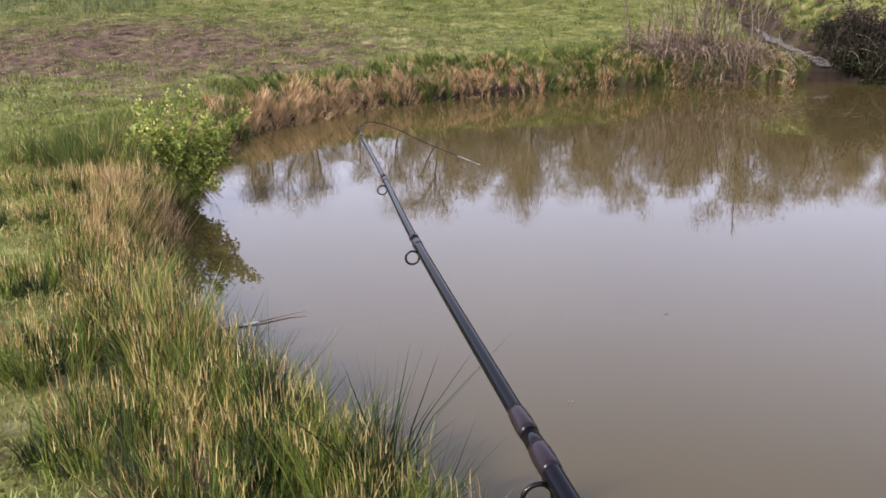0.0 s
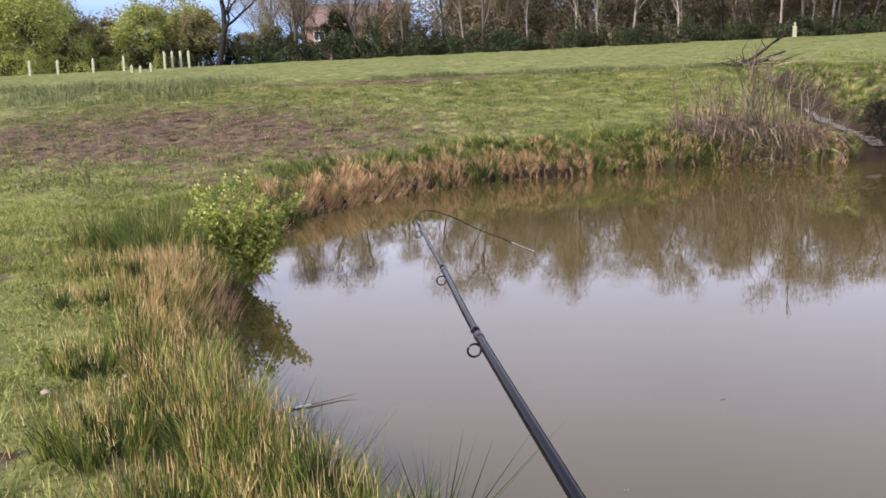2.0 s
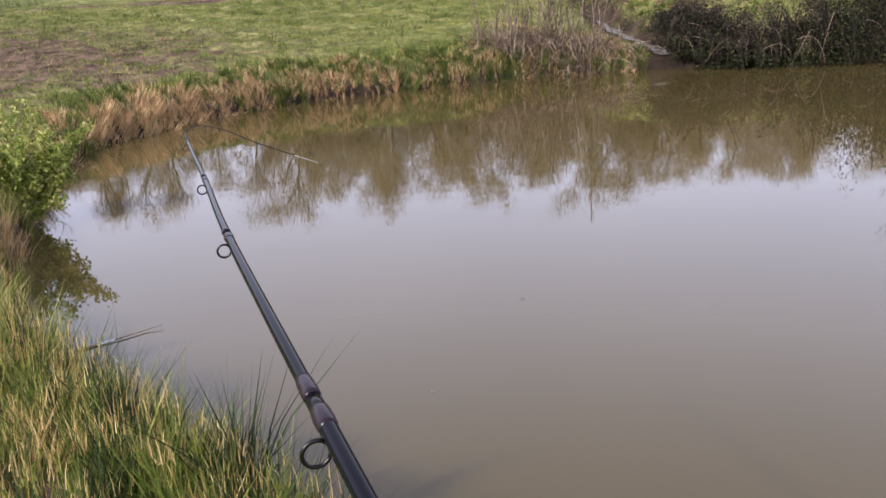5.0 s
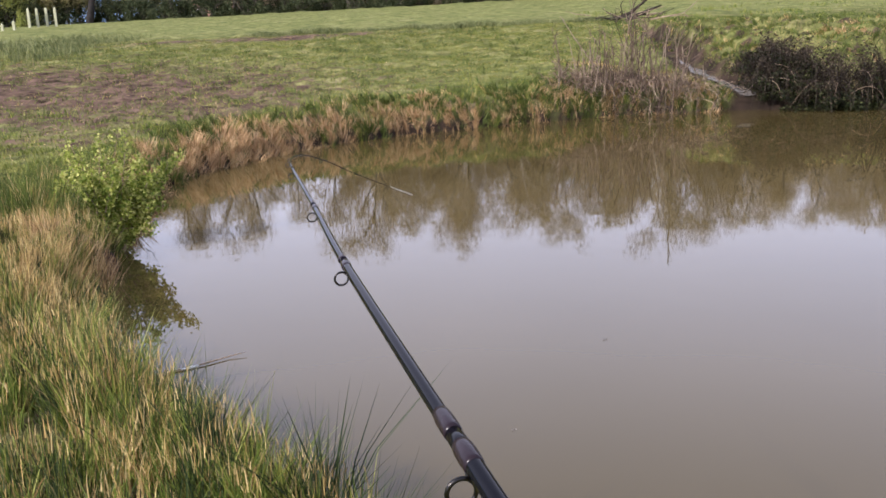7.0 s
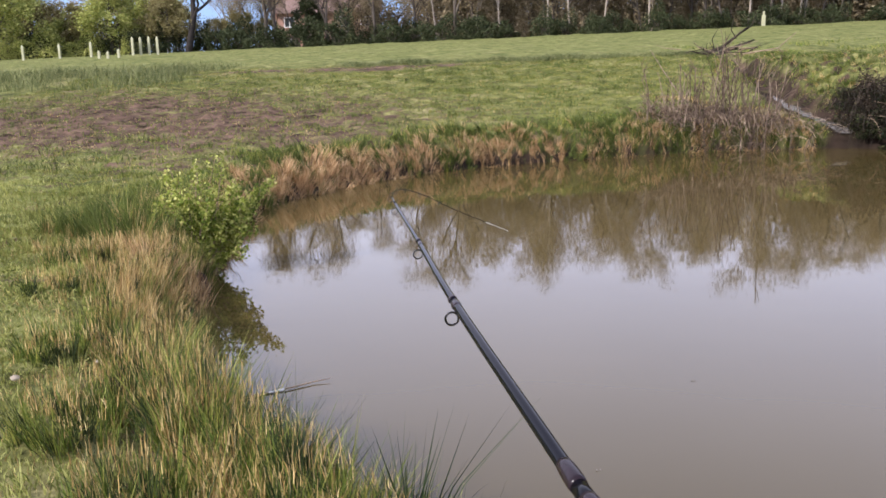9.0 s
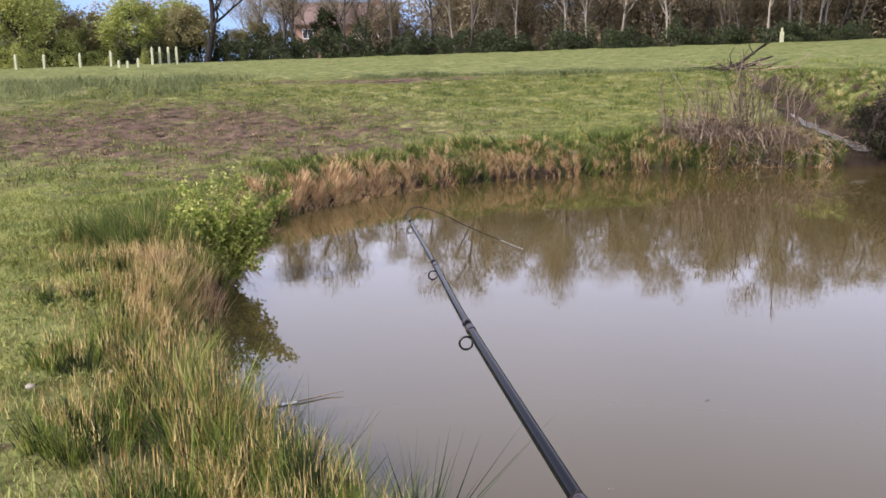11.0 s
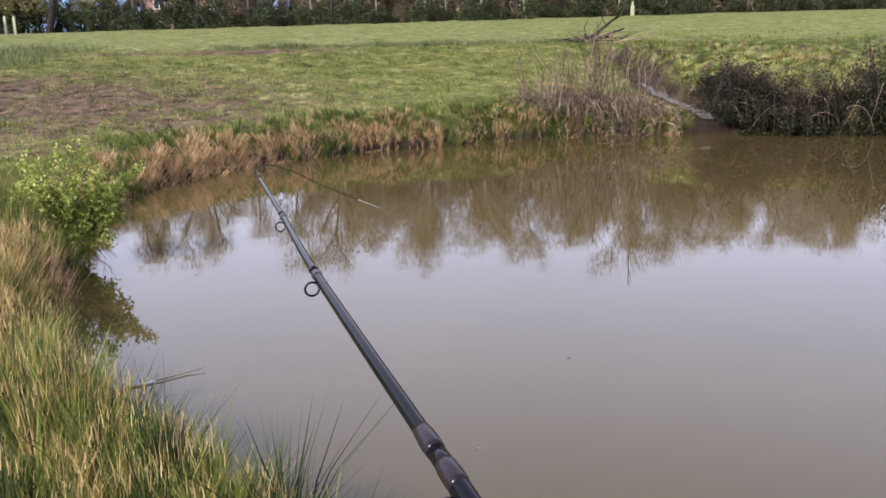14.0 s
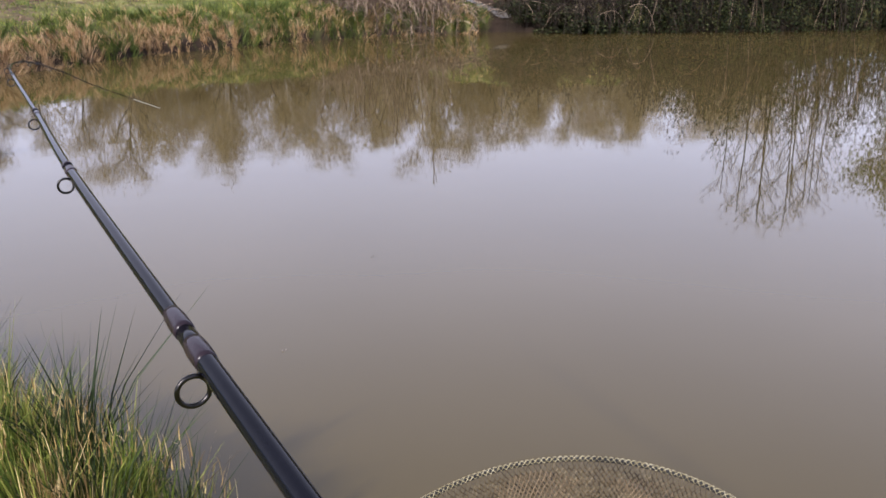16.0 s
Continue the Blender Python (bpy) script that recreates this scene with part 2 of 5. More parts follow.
    thatch.data_type = "RGBA"
    straw = n.new("ShaderNodeValToRGB")
    for i, (p, c) in enumerate(((0.35, (0.07, 0.05, 0.028)), (0.65, (0.27, 0.2, 0.11)))):
        straw.color_ramp.elements[i].position, straw.color_ramp.elements[i].color = p, (*c, 1)
    l.new(clods.outputs["Fac"], straw.inputs[0])
    l.new(dry.outputs["Fac"], thatch.inputs["Factor"])
    l.new(mix.outputs["Result"], thatch.inputs["A"])
    l.new(straw.outputs[0], thatch.inputs["B"])
    # near-black mix: wet earth, plus painted shade in gaps and under overhangs
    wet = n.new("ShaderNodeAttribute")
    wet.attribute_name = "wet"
    sodden_shade = n.new("ShaderNodeMix")
    sodden_shade.data_type = "RGBA"
    sodden_shade.inputs["B"].default_value = (0.022, 0.016, 0.012, 1)
    l.new(wet.outputs["Fac"], sodden_shade.inputs["Factor"])
    l.new(thatch.outputs["Result"], sodden_shade.inputs["A"])
    l.new(sodden_shade.outputs["Result"], bsdf.inputs["Base Color"])
    lumps = n.new("ShaderNodeBump")
    lumps.inputs["Strength"].default_value, lumps.inputs["Distance"].default_value = 0.6, 0.12
    l.new(clods.outputs["Fac"], lumps.inputs["Height"])
    l.new(bsdf.inputs["Normal"].links[0].from_socket, lumps.inputs["Normal"])
    l.new(lumps.outputs[0], bsdf.inputs["Normal"])
    return m


def water_material(name, murk, rough):
    m = bpy.data.materials.new(name)
    m.use_nodes = True
    n, l = m.node_tree.nodes, m.node_tree.links
    bsdf = n["Principled BSDF"]
    bsdf.inputs["Roughness"].default_value, bsdf.inputs["IOR"].default_value = rough, 1.33
    place = n.new("ShaderNodeTexCoord")
    tint, ripple, fine = n.new("ShaderNodeTexNoise"), n.new("ShaderNodeTexNoise"), n.new("ShaderNodeTexNoise")
    for tex, size, detail in ((tint, 0.25, 3), (ripple, 1.1, 2), (fine, 7.0, 2)):
        tex.inputs["Scale"].default_value, tex.inputs["Detail"].default_value = size, detail
        l.new(place.outputs["Object"], tex.inputs["Vector"])
    ramp = n.new("ShaderNodeValToRGB")
    for i, k in enumerate((0.9, 1.1)):
        ramp.color_ramp.elements[i].position = 0.3 + 0.4 * i
        ramp.color_ramp.elements[i].color = (*[c * k for c in murk], 1)
    l.new(tint.outputs["Fac"], ramp.inputs[0])
    l.new(ramp.outputs[0], bsdf.inputs["Base Color"])
    both = n.new("ShaderNodeMath")
    both.operation = "MULTIPLY_ADD"
    both.inputs[1].default_value = 0.12
    l.new(fine.outputs["Fac"], both.inputs[0])
    l.new(ripple.outputs["Fac"], both.inputs[2])
    b = n.new("ShaderNodeBump")
    b.inputs["Strength"].default_value, b.inputs["Distance"].default_value = 0.12, 0.012
    l.new(both.outputs[0], b.inputs["Height"])
    l.new(b.outputs[0], bsdf.inputs["Normal"])
    return m


MEADOW = ground_material()
WATER = water_material("murky_pond_water", (0.078, 0.056, 0.019), 0.02)
STREAM = material("stream_water", [(0.12, 0.1, 0.085), (0.22, 0.195, 0.175)], 2.5, 0.2, 0.3, 9, 0.3, gloss=0.5)


# ---- builders ----
def mesh(name, verts, faces, mat, smooth=False):
    me = bpy.data.meshes.new(name)
    me.from_pydata(np.asarray(verts).tolist() if not isinstance(verts, list) else verts, [], faces if isinstance(faces, list) else np.asarray(faces).tolist())
    me.materials.append(mat)
    if smooth:
        me.polygons.foreach_set("use_smooth", np.ones(len(me.polygons), bool))
    return me


def part(name, data, parent, label=""):
    """A mesh as one object under a thing or a part."""
    ob = new(name, data)
    ob.parent = parent
    return tagged(ob, label)


def thing(name, place, label, category, group="", kind=""):
    ob = new(name)
    ob.empty_display_size = 0.1
    ob.matrix_world = place if isinstance(place, Matrix) else Matrix.Translation(place)
    return tagged(ob, label, category, group, kind)


def blades(base, height, lean, width, rng, stiff=2.0):
    """Grass blades: from each base up by height, with the tip carried sideways by lean. Three triangles each."""
    n = len(base)
    turn = rng.uniform(0, math.pi, n)
    side = np.stack([np.cos(turn), np.sin(turn), np.zeros(n)], 1) * (np.asarray(width) / 2).reshape(-1, 1)
    up = np.zeros((n, 3))
    up[:, 2] = height
    out = np.zeros((n, 3))
    out[:, :2] = lean
    mid = base + up * 0.55 + out * 0.55 ** stiff
    tip = base + up + out
    v = np.stack([base - side, base + side, mid - side * 0.75, mid + side * 0.75, tip], 1).reshape(-1, 3)
    k = np.arange(n)[:, None] * 5
    f = np.concatenate([k + [0, 1, 3], k + [0, 3, 2], k + [2, 3, 4]])
    return v, f


def leaves(centre, size, rng, flat=0.5):
    """Small folded leaves at the centres: two triangles each."""
    n = len(centre)
    d = rng.normal(size=(n, 3))
    d[:, 2] *= flat
    d /= np.linalg.norm(d, axis=1, keepdims=True)
    w = np.cross(d, rng.normal(size=(n, 3)))
    w /= np.linalg.norm(w, axis=1, keepdims=True)
    s = np.asarray(size).reshape(-1, 1) * np.ones((n, 1))
    fold = np.cross(d, w) * s * 0.12
    v = np.stack([centre - d * s * 0.5, centre + w * s * 0.32 + fold, centre + d * s * 0.5, centre - w * s * 0.32 + fold], 1).reshape(-1, 3)
    k = np.arange(n)[:, None] * 4
    return v, np.concatenate([k + [0, 1, 2], k + [0, 2, 3]])


def tube(points, radii, sides=8, closed=False, caps=True):
    """Vertices and faces of a round tube along points."""
    p = np.asarray(points, float)
    n = len(p)
    r = np.broadcast_to(np.asarray(radii, float), (n,))
    d = np.roll(p, -1, 0) - np.roll(p, 1, 0) if closed else np.gradient(p, axis=0)
    d /= np.linalg.norm(d, axis=1, keepdims=True) + 1e-12
    ref = np.array([0.0, 0.0, 1.0]) if abs(d[0][2]) < 0.9 else np.array([1.0, 0.0, 0.0])
    u = np.zeros((n, 3))
    u[0] = np.cross(d[0], ref)
    u[0] /= np.linalg.norm(u[0])
    for i in range(1, n):
        u[i] = u[i - 1] - d[i] * (u[i - 1] @ d[i])
        u[i] /= np.linalg.norm(u[i])
    w = np.cross(d, u)
    a = np.arange(sides) * 2 * math.pi / sides
    v = (p[:, None] + r[:, None, None] * (np.cos(a)[None, :, None] * u[:, None] + np.sin(a)[None, :, None] * w[:, None])).reshape(-1, 3)
    f = []
    for i in range(n if closed else n - 1):
        for j in range(sides):
            a0, a1, b0, b1 = i * sides + j, i * sides + (j + 1) % sides, (i + 1) % n * sides + j, (i + 1) % n * sides + (j + 1) % sides
            f.append((a0, a1, b1, b0))
    if caps and not closed:
        f += [tuple(range(sides))[::-1], tuple((n - 1) * sides + j for j in range(sides))]
    return v.tolist(), f


def joined(pieces):
    v, f = [], []
    for pv, pf in pieces:
        k = len(v)
        v += pv if isinstance(pv, list) else pv.tolist()
        f += [tuple(int(i) + k for i in q) for q in pf]
    return v, f


def box(x0, y0, z0, x1, y1, z1):
    v = [(x, y, z) for z in (z0, z1) for x, y in ((x0, y0), (x1, y0), (x1, y1), (x0, y1))]
    return v, [(3, 2, 1, 0), (4, 5, 6, 7), (0, 1, 5, 4), (1, 2, 6, 5), (2, 3, 7, 6), (3, 0, 4, 7)]


# ---- the lie of the land ----
SHORE = [(0.15, 2.70), (-0.2, 3.2), (-0.55, 3.8), (-1.3, 4.75), (-1.65, 5.6), (-2.0, 6.9), (-2.3, 8.6), (-2.55, 10.2),
         (-2.75, 12.0), (-2.6, 13.4), (-2.35, 14.4), (-1.65, 15.85), (-0.75, 17.0), (0.1, 17.9), (1.17, 18.7), (2.7, 19.4), (4.5, 20.3),
         (6.4, 21.0), (8.3, 20.8), (9.3, 20.9), (10.4, 20.2), (13.3, 19.1), (18.9, 18.0), (25.0, 15.0), (28.0, 9.0), (24.0, 3.0),
         (15.0, 0.6), (7.0, 0.0), (3.0, 0.3), (1.2, 1.0), (0.6, 1.9)]
DITCH = [(9.7, 20.4), (9.5, 21.3), (9.42, 22.4), (9.38, 23.7), (9.55, 25.6), (10.25, 29.2), (11.2, 33.8), (11.9, 37.5)]
DITCH_FLOOR = [0.02, 0.4, 0.55, 0.74, 0.98, 1.4, 1.85, 2.2]


def smooth_loop(points, times=3):
    p = np.array(points, float)
    for _ in range(times):
        q = np.roll(p, -1, 0)
        p = np.stack([0.75 * p + 0.25 * q, 0.25 * p + 0.75 * q], 1).reshape(-1, 2)
    return p


def to_line(x, y, p, closed):
    """Distance to a line of points, and the way along it."""
    best = np.full(np.shape(x), 1e9)
    way = np.zeros(np.shape(x))
    n = len(p) if closed else len(p) - 1
    for i in range(n):
        a, b = p[i], p[(i + 1) % len(p)]
        d = b - a
        s = np.clip(((x - a[0]) * d[0] + (y - a[1]) * d[1]) / (d @ d), 0, 1)
        r = np.hypot(x - a[0] - s * d[0], y - a[1] - s * d[1])
        way = np.where(r < best, (i + s) / n, way)
        best = np.minimum(best, r)
    return best, way


def inside(x, y, p):
    hit = np.zeros(np.shape(x), bool)
    for i in range(len(p)):
        (ax, ay), (bx, by) = p[i], p[(i + 1) % len(p)]
        if ay != by:
            hit ^= ((ay > y) != (by > y)) & (x < (bx - ax) * (y - ay) / (by - ay) + ax)
    return hit


POND = smooth_loop(SHORE, 2)


def wobble(x, y, size, seed):
    """Cheap rolling unevenness, about -1 to 1."""
    a = np.sin(x / size * 2.1 + seed + 1.3 * np.sin(y / size * 1.7 + seed * 2)) * np.cos(y / size * 1.9 - seed)
    b = np.sin((x * 0.8 - y * 0.6) / size * 3.7 + seed * 3) * np.sin((x * 0.5 + y) / size * 3.1 + seed)
    return 0.6 * a + 0.4 * b


def ground(x, y):
    """Height of the ground over the pond's water."""
    x, y = np.asarray(x, float), np.asarray(y, float)
    base = np.interp(y, [-60, 0, 8, 14, 20, 28, 36, 38, 39.2, 41, 55, 60, 70, 90, 200, 2500], [0.8, 0.34, 0.4, 0.58, 0.85, 1.45, 2.22, 2.4, 2.3, 2.45, 3.6, 4.0, 4.55, 4.9, 6, 10])
    base = base + 0.02 * np.clip(x, -40, 45) * np.clip((y - 15) / 55, 0, 1)
    base = base + 0.5 * np.exp(-((x - 14) / 4.0) ** 2 - ((y - 26) / 4.5) ** 2) * np.clip((x - 9.6) / 1.2, 0, 1)
    base = base - 0.42 * np.exp(-((x - 8.4) / 1.4) ** 2 - ((y - 23.4) / 2.6) ** 2)
    off = x - np.interp(y, [p[1] for p in DITCH], [p[0] for p in DITCH])          # the ditch's far side stands higher
    base = base + (0.17 * np.clip(off / 0.5, 0, 1) * np.exp(-np.maximum(off - 1.0, 0) / 1.6)) * np.clip((y - 21) / 1.0, 0, 1) * np.clip((35 - y) / 3, 0, 1)
    base = base + 0.05 * wobble(x, y, 2.6, 1.0) + 0.045 * wobble(x, y, 0.8, 4.0) + 0.034 * wobble(x, y, 0.37, 7.0)
    trod = np.exp(-(((x + 6.5) / 7.5) ** 2 + ((y - 22.5) / 9.5) ** 2) ** 1.5)      # hoof-poached ground
    base = base + trod * (0.05 * wobble(x, y, 0.27, 2.0) + 0.035 * wobble(x, y, 0.16, 5.0))
    rough = np.clip((x - 9.4) / 0.8, 0, 1) * np.clip((y - 20.5) / 1.5, 0, 1) * np.clip((36 - y) / 4, 0, 1) * np.clip((24 - x) / 4, 0, 1)
    base = base + rough * (0.2 * wobble(x, y, 1.0, 9.0) + 0.15 * wobble(x, y, 0.45, 3.0))
    lay = (y + 0.5 * wobble(x, y, 2.2, 4.0) + 0.15 * wobble(x, y, 0.6, 1.0)) / 1.25   # trodden ledges across the slope
    base = base + rough * 0.2 * (np.clip((lay % 1) / 0.3, 0, 1) - lay % 1)
    d, way = to_line(x, y, POND, True)
    wet = inside(x, y, POND)
    base = base * (1 - 0.36 * np.exp(-np.maximum(d, 0) / 1.1) * np.clip((y - 11) / 3, 0, 1))
    d = d + 0.12 * wobble(x, y, 0.5, 2.0) * (d < 3)
    out = np.where(wet, -np.minimum(0.15 + d * 0.9, 0.9), -0.12 + (base + 0.12) * (1 - np.exp(-np.maximum(d, 0) / (0.17 + 0.05 * (y > 12) - 0.12 * (y > 12) * (x > 4.0)))))
    dd, along = to_line(x, y, np.array(DITCH), False)
    cut = np.exp(-((dd + 0.1 * wobble(x, y, 0.6, 5.0)) / (0.42 - 0.08 * along)) ** 4)
    floor = np.interp(along, np.arange(len(DITCH)) / (len(DITCH) - 1), DITCH_FLOOR)
    out = np.where(wet, out, out * (1 - cut) + np.minimum(floor, out) * cut)
    return out


# ---- ground and water ----
def graded(lo, a, b, hi, step, grow=1.13):
    """Even steps from a to b, growing steps beyond, out to lo and hi."""
    mid = list(np.arange(a, b, step))
    left, s = [a], step
    while left[-1] > lo:
        s *= grow
        left.append(left[-1] - s)
    right, s = [b], step
    while right[-1] < hi:
        s *= grow
        right.append(right[-1] + s)
    return np.array(left[:0:-1] + mid + right)


def turf_edge(y):
    """Where the close-bitten turf ends and the rushes of the bank begin."""
    return np.interp(y, [1, 3.3, 4.2, 5.3, 7.4, 11.3, 14], [-1.0, -1.55, -2.1, -2.4, -3.3, -4.6, -5.6])


dl = np.array(DITCH)


def build_ground():
    gx, gy = graded(-1500, -12, 15, 1500, 0.11), graded(-1500, 0, 30, 2000, 0.11, 1.06)
    x, y = np.meshgrid(gx, gy)
    z = ground(x, y)
    n, m = x.shape
    i = np.arange(n * m).reshape(n, m)
    f = np.stack([i[:-1, :-1], i[:-1, 1:], i[1:, 1:], i[1:, :-1]], -1).reshape(-1, 4)
    me = bpy.data.meshes.new("ground")
    v = np.stack([x, y, z], -1).reshape(-1, 3)
    me.vertices.add(len(v))
    me.vertices.foreach_set("co", v.ravel())
    me.loops.add(f.size)
    me.loops.foreach_set("vertex_index", f.ravel().astype(np.int32))
    me.polygons.add(len(f))
    me.polygons.foreach_set("loop_start", np.arange(0, f.size, 4, dtype=np.int32))
    me.update(calc_edges=True)
    me.polygons.foreach_set("use_smooth", np.ones(len(f), bool))
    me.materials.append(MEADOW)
    # bare earth: the poached patch, the ditch and the cut edge of the bank
    patch = (0.85 + 0.17 * wobble(x, y, 2.3, 6.0) + 0.15 * wobble(x, y, 0.7, 2.0)) * np.exp(-(((x + 7.5 + 0.25 * (y - 22)) / 9.5) ** 2 + ((y - 22.5) / 10.5) ** 2) ** 1.1)
    strip = (0.85 + 0.25 * wobble(x, y, 1.9, 1.0)) * np.exp(-((y - 36.6) / 1.3) ** 2) * np.clip((5 - x) / 5, 0, 1) * np.clip((x + 11) / 3, 0, 1)
    dd, along = to_line(x, y, np.array(DITCH), False)
    cut = 0.72 * np.exp(-(dd / (0.44 + 0.2 * wobble(x, y, 0.9, 2.0) + 0.1 * wobble(x, y, 0.35, 4.0))) ** 4)
    # dark bare soil on the ledge faces also stands in for overhang shade
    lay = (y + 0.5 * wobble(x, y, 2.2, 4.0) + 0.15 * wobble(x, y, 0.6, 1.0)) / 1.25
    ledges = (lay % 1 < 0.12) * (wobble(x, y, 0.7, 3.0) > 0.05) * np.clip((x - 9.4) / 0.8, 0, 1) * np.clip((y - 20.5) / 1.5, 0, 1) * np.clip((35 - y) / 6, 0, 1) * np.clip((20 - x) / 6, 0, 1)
    # shade between the rushes, put in as dark soil
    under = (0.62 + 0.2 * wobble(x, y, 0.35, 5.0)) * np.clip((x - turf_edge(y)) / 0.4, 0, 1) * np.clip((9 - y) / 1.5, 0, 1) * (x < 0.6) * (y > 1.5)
    # shadowed hollows beyond the ditch, coloured in as dark soil
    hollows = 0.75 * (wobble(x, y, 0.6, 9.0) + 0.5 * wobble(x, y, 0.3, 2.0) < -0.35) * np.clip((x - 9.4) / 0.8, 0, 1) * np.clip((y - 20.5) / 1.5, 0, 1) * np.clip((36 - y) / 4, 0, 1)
    grazed = 0.45 * np.clip((y - 40 - 1.2 * wobble(x, y, 3.0, 2.0)) / 5, 0, 1) + 0.6 * np.clip((turf_edge(y) - x) / 0.8, 0, 1) * np.clip((20 - y) / 5, 0, 1)
    me.attributes.new("grazed", "FLOAT", "POINT").data.foreach_set("value", np.clip(grazed, 0, 1).ravel().astype(np.float32))
    lip = 0.95 * np.exp(-(np.maximum(z, 0) / 0.24) ** 4)
    spots = 0.62 * (wobble(x, y, 0.75, 2.0) + 0.5 * wobble(x, y, 0.3, 1.0) > 0.45) * (x < turf_edge(y) + 0.3) * (y > 1) * (y < 14)
    slip = 0.8 * np.exp(-((x - np.interp(y, dl[:, 1], dl[:, 0]) - 0.36) / (0.22 + 0.14 * wobble(x, y, 0.5, 1.0))) ** 4) * np.exp(-((y - 24.6) / 4.2) ** 4)
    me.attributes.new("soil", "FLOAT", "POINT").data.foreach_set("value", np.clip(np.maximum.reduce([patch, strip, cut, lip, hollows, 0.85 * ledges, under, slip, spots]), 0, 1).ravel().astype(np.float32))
    # wet mud at water and ditch, darkened further for the undercut's shade
    sodden_shade = np.maximum(0.93 * np.exp(-(np.maximum(z, 0) / (0.17 + 0.09 * (y > 12))) ** 4), (0.75 + 0.3 * wobble(x, y, 0.4, 1.0)) * np.exp(-((dd - 0.2) / (0.36 + 0.1 * wobble(x, y, 0.7, 5.0))) ** 4) * (along < 0.85))
    # painted shade among the rushes goes into the same mask
    sodden_shade = np.maximum(sodden_shade, 0.6 * under)
    sodden_shade = np.maximum(sodden_shade, np.maximum(0.8 * slip, 0.92 * np.exp(-(((x - 9.9) / 1.1) ** 2 + ((y - 20.8) / 0.8) ** 2) ** 2)))
    # so does the painted shade of hollows and ledges
    sodden_shade = np.maximum(sodden_shade, np.maximum(0.65 * hollows, 0.8 * ledges))
    shore_gap, _ = to_line(x, y, POND, True)
    thatch = np.maximum(0.6 * np.exp(-(((x - 7.4) / 1.7) ** 2 + ((y - 22.3) / 1.7) ** 2) ** 2), 0.6 * np.exp(-(shore_gap / 0.7) ** 3) * (y > 11))
    thatch = thatch * np.clip((z - 0.25) / 0.2, 0, 1)
    thatch = np.clip(thatch + 0.35 * wobble(x, y, 0.6, 3.0) * (thatch > 0.1), 0, 1)
    me.attributes.new("dry", "FLOAT", "POINT").data.foreach_set("value", thatch.ravel().astype(np.float32))
    me.attributes.new("wet", "FLOAT", "POINT").data.foreach_set("value", np.clip(sodden_shade, 0, 1).ravel().astype(np.float32))
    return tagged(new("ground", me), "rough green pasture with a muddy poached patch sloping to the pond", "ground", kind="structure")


build_ground()
water = new("water", mesh("water", *box(-6, -2.5, -0.6, 31, 22.5, 0.0), WATER))
tagged(water, "still murky brown pond water mirroring the sky", "water", kind="structure")
sx = np.linspace(0, 1, 48)
sp = np.stack([np.interp(0.1 + sx * 0.5, np.arange(len(dl)) / (len(dl) - 1), dl[:, i]) for i in (0, 1)], 1)
wide = 0.26 + 0.05 * np.sin(sx * 11) + 0.035 * np.sin(sx * 29) - 0.19 * sx - 0.14 * np.exp(-sx * 14)
sh = np.maximum(ground(sp[:, 0], sp[:, 1]), 0.0) + 0.05
sv = np.concatenate([np.stack([sp[:, 0] - wide, sp[:, 1], sh], 1), np.stack([sp[:, 0] + wide * (0.85 + 0.3 * np.sin(sx * 37)), sp[:, 1], sh], 1)])
tagged(new("water", mesh("stream", sv, [(i, i + 1, i + 49, i + 48) for i in range(47)], STREAM, True)), "shallow pale stream running down the ditch into the pond", "stream", kind="structure")


# ---- trees ----
def branch_tree(rng, height, radius, levels, spread, sides=6, lean=0.1, first=0.3, count=(9, 5, 4), shrink=0.5, bend=0.1):
    """Tapered trunk with limbs in some levels. Returns wood pieces and the ends of the thinnest twigs."""
    wood, ends = [], []

    def grow(start, way, length, r, level):
        n = 6 if level == 0 else 4
        pts, d = [np.array(start)], np.array(way)
        for _ in range(n):
            d = d + rng.normal(scale=bend if level == 0 else 2 * bend, size=3) + [0, 0, 0.07 if level else 0.03]
            d /= np.linalg.norm(d)
            pts.append(pts[-1] + d * length / n)
        pts = np.array(pts)
        wood.append(tube(pts, np.linspace(r, r * (0.3 if level < levels else 0.15), n + 1), sides if level == 0 else 4 if level == 1 else 3, caps=False))
        if level >= levels:
            ends.extend(pts[1:])
            return
        for k in range(count[min(level, len(count) - 1)]):
            s = (first if level == 0 else 0.25) + (1 - (first if level == 0 else 0.25)) * (k + rng.uniform(0, 0.9)) / count[min(level, len(count) - 1)]
            s = min(s, 0.99)
            i = s * n
            at = pts[int(i)] + (pts[int(i) + 1] - pts[int(i)]) * (i % 1)
            turn = rng.uniform(0, 2 * math.pi)
            side = np.array([math.cos(turn), math.sin(turn), rng.uniform(0.1, 0.9)]) * spread
            w = d * 0.6 + side
            w /= np.linalg.norm(w)
            grow(at, w, length * shrink * rng.uniform(0.7, 1.15) * (1.15 - 0.5 * s), r * 0.45 * (1.1 - 0.5 * s), level + 1)

    grow((0, 0, -0.2), (rng.normal(scale=lean), rng.normal(scale=lean), 1), height * 0.92, radius, 0)
    return wood, np.array(ends)


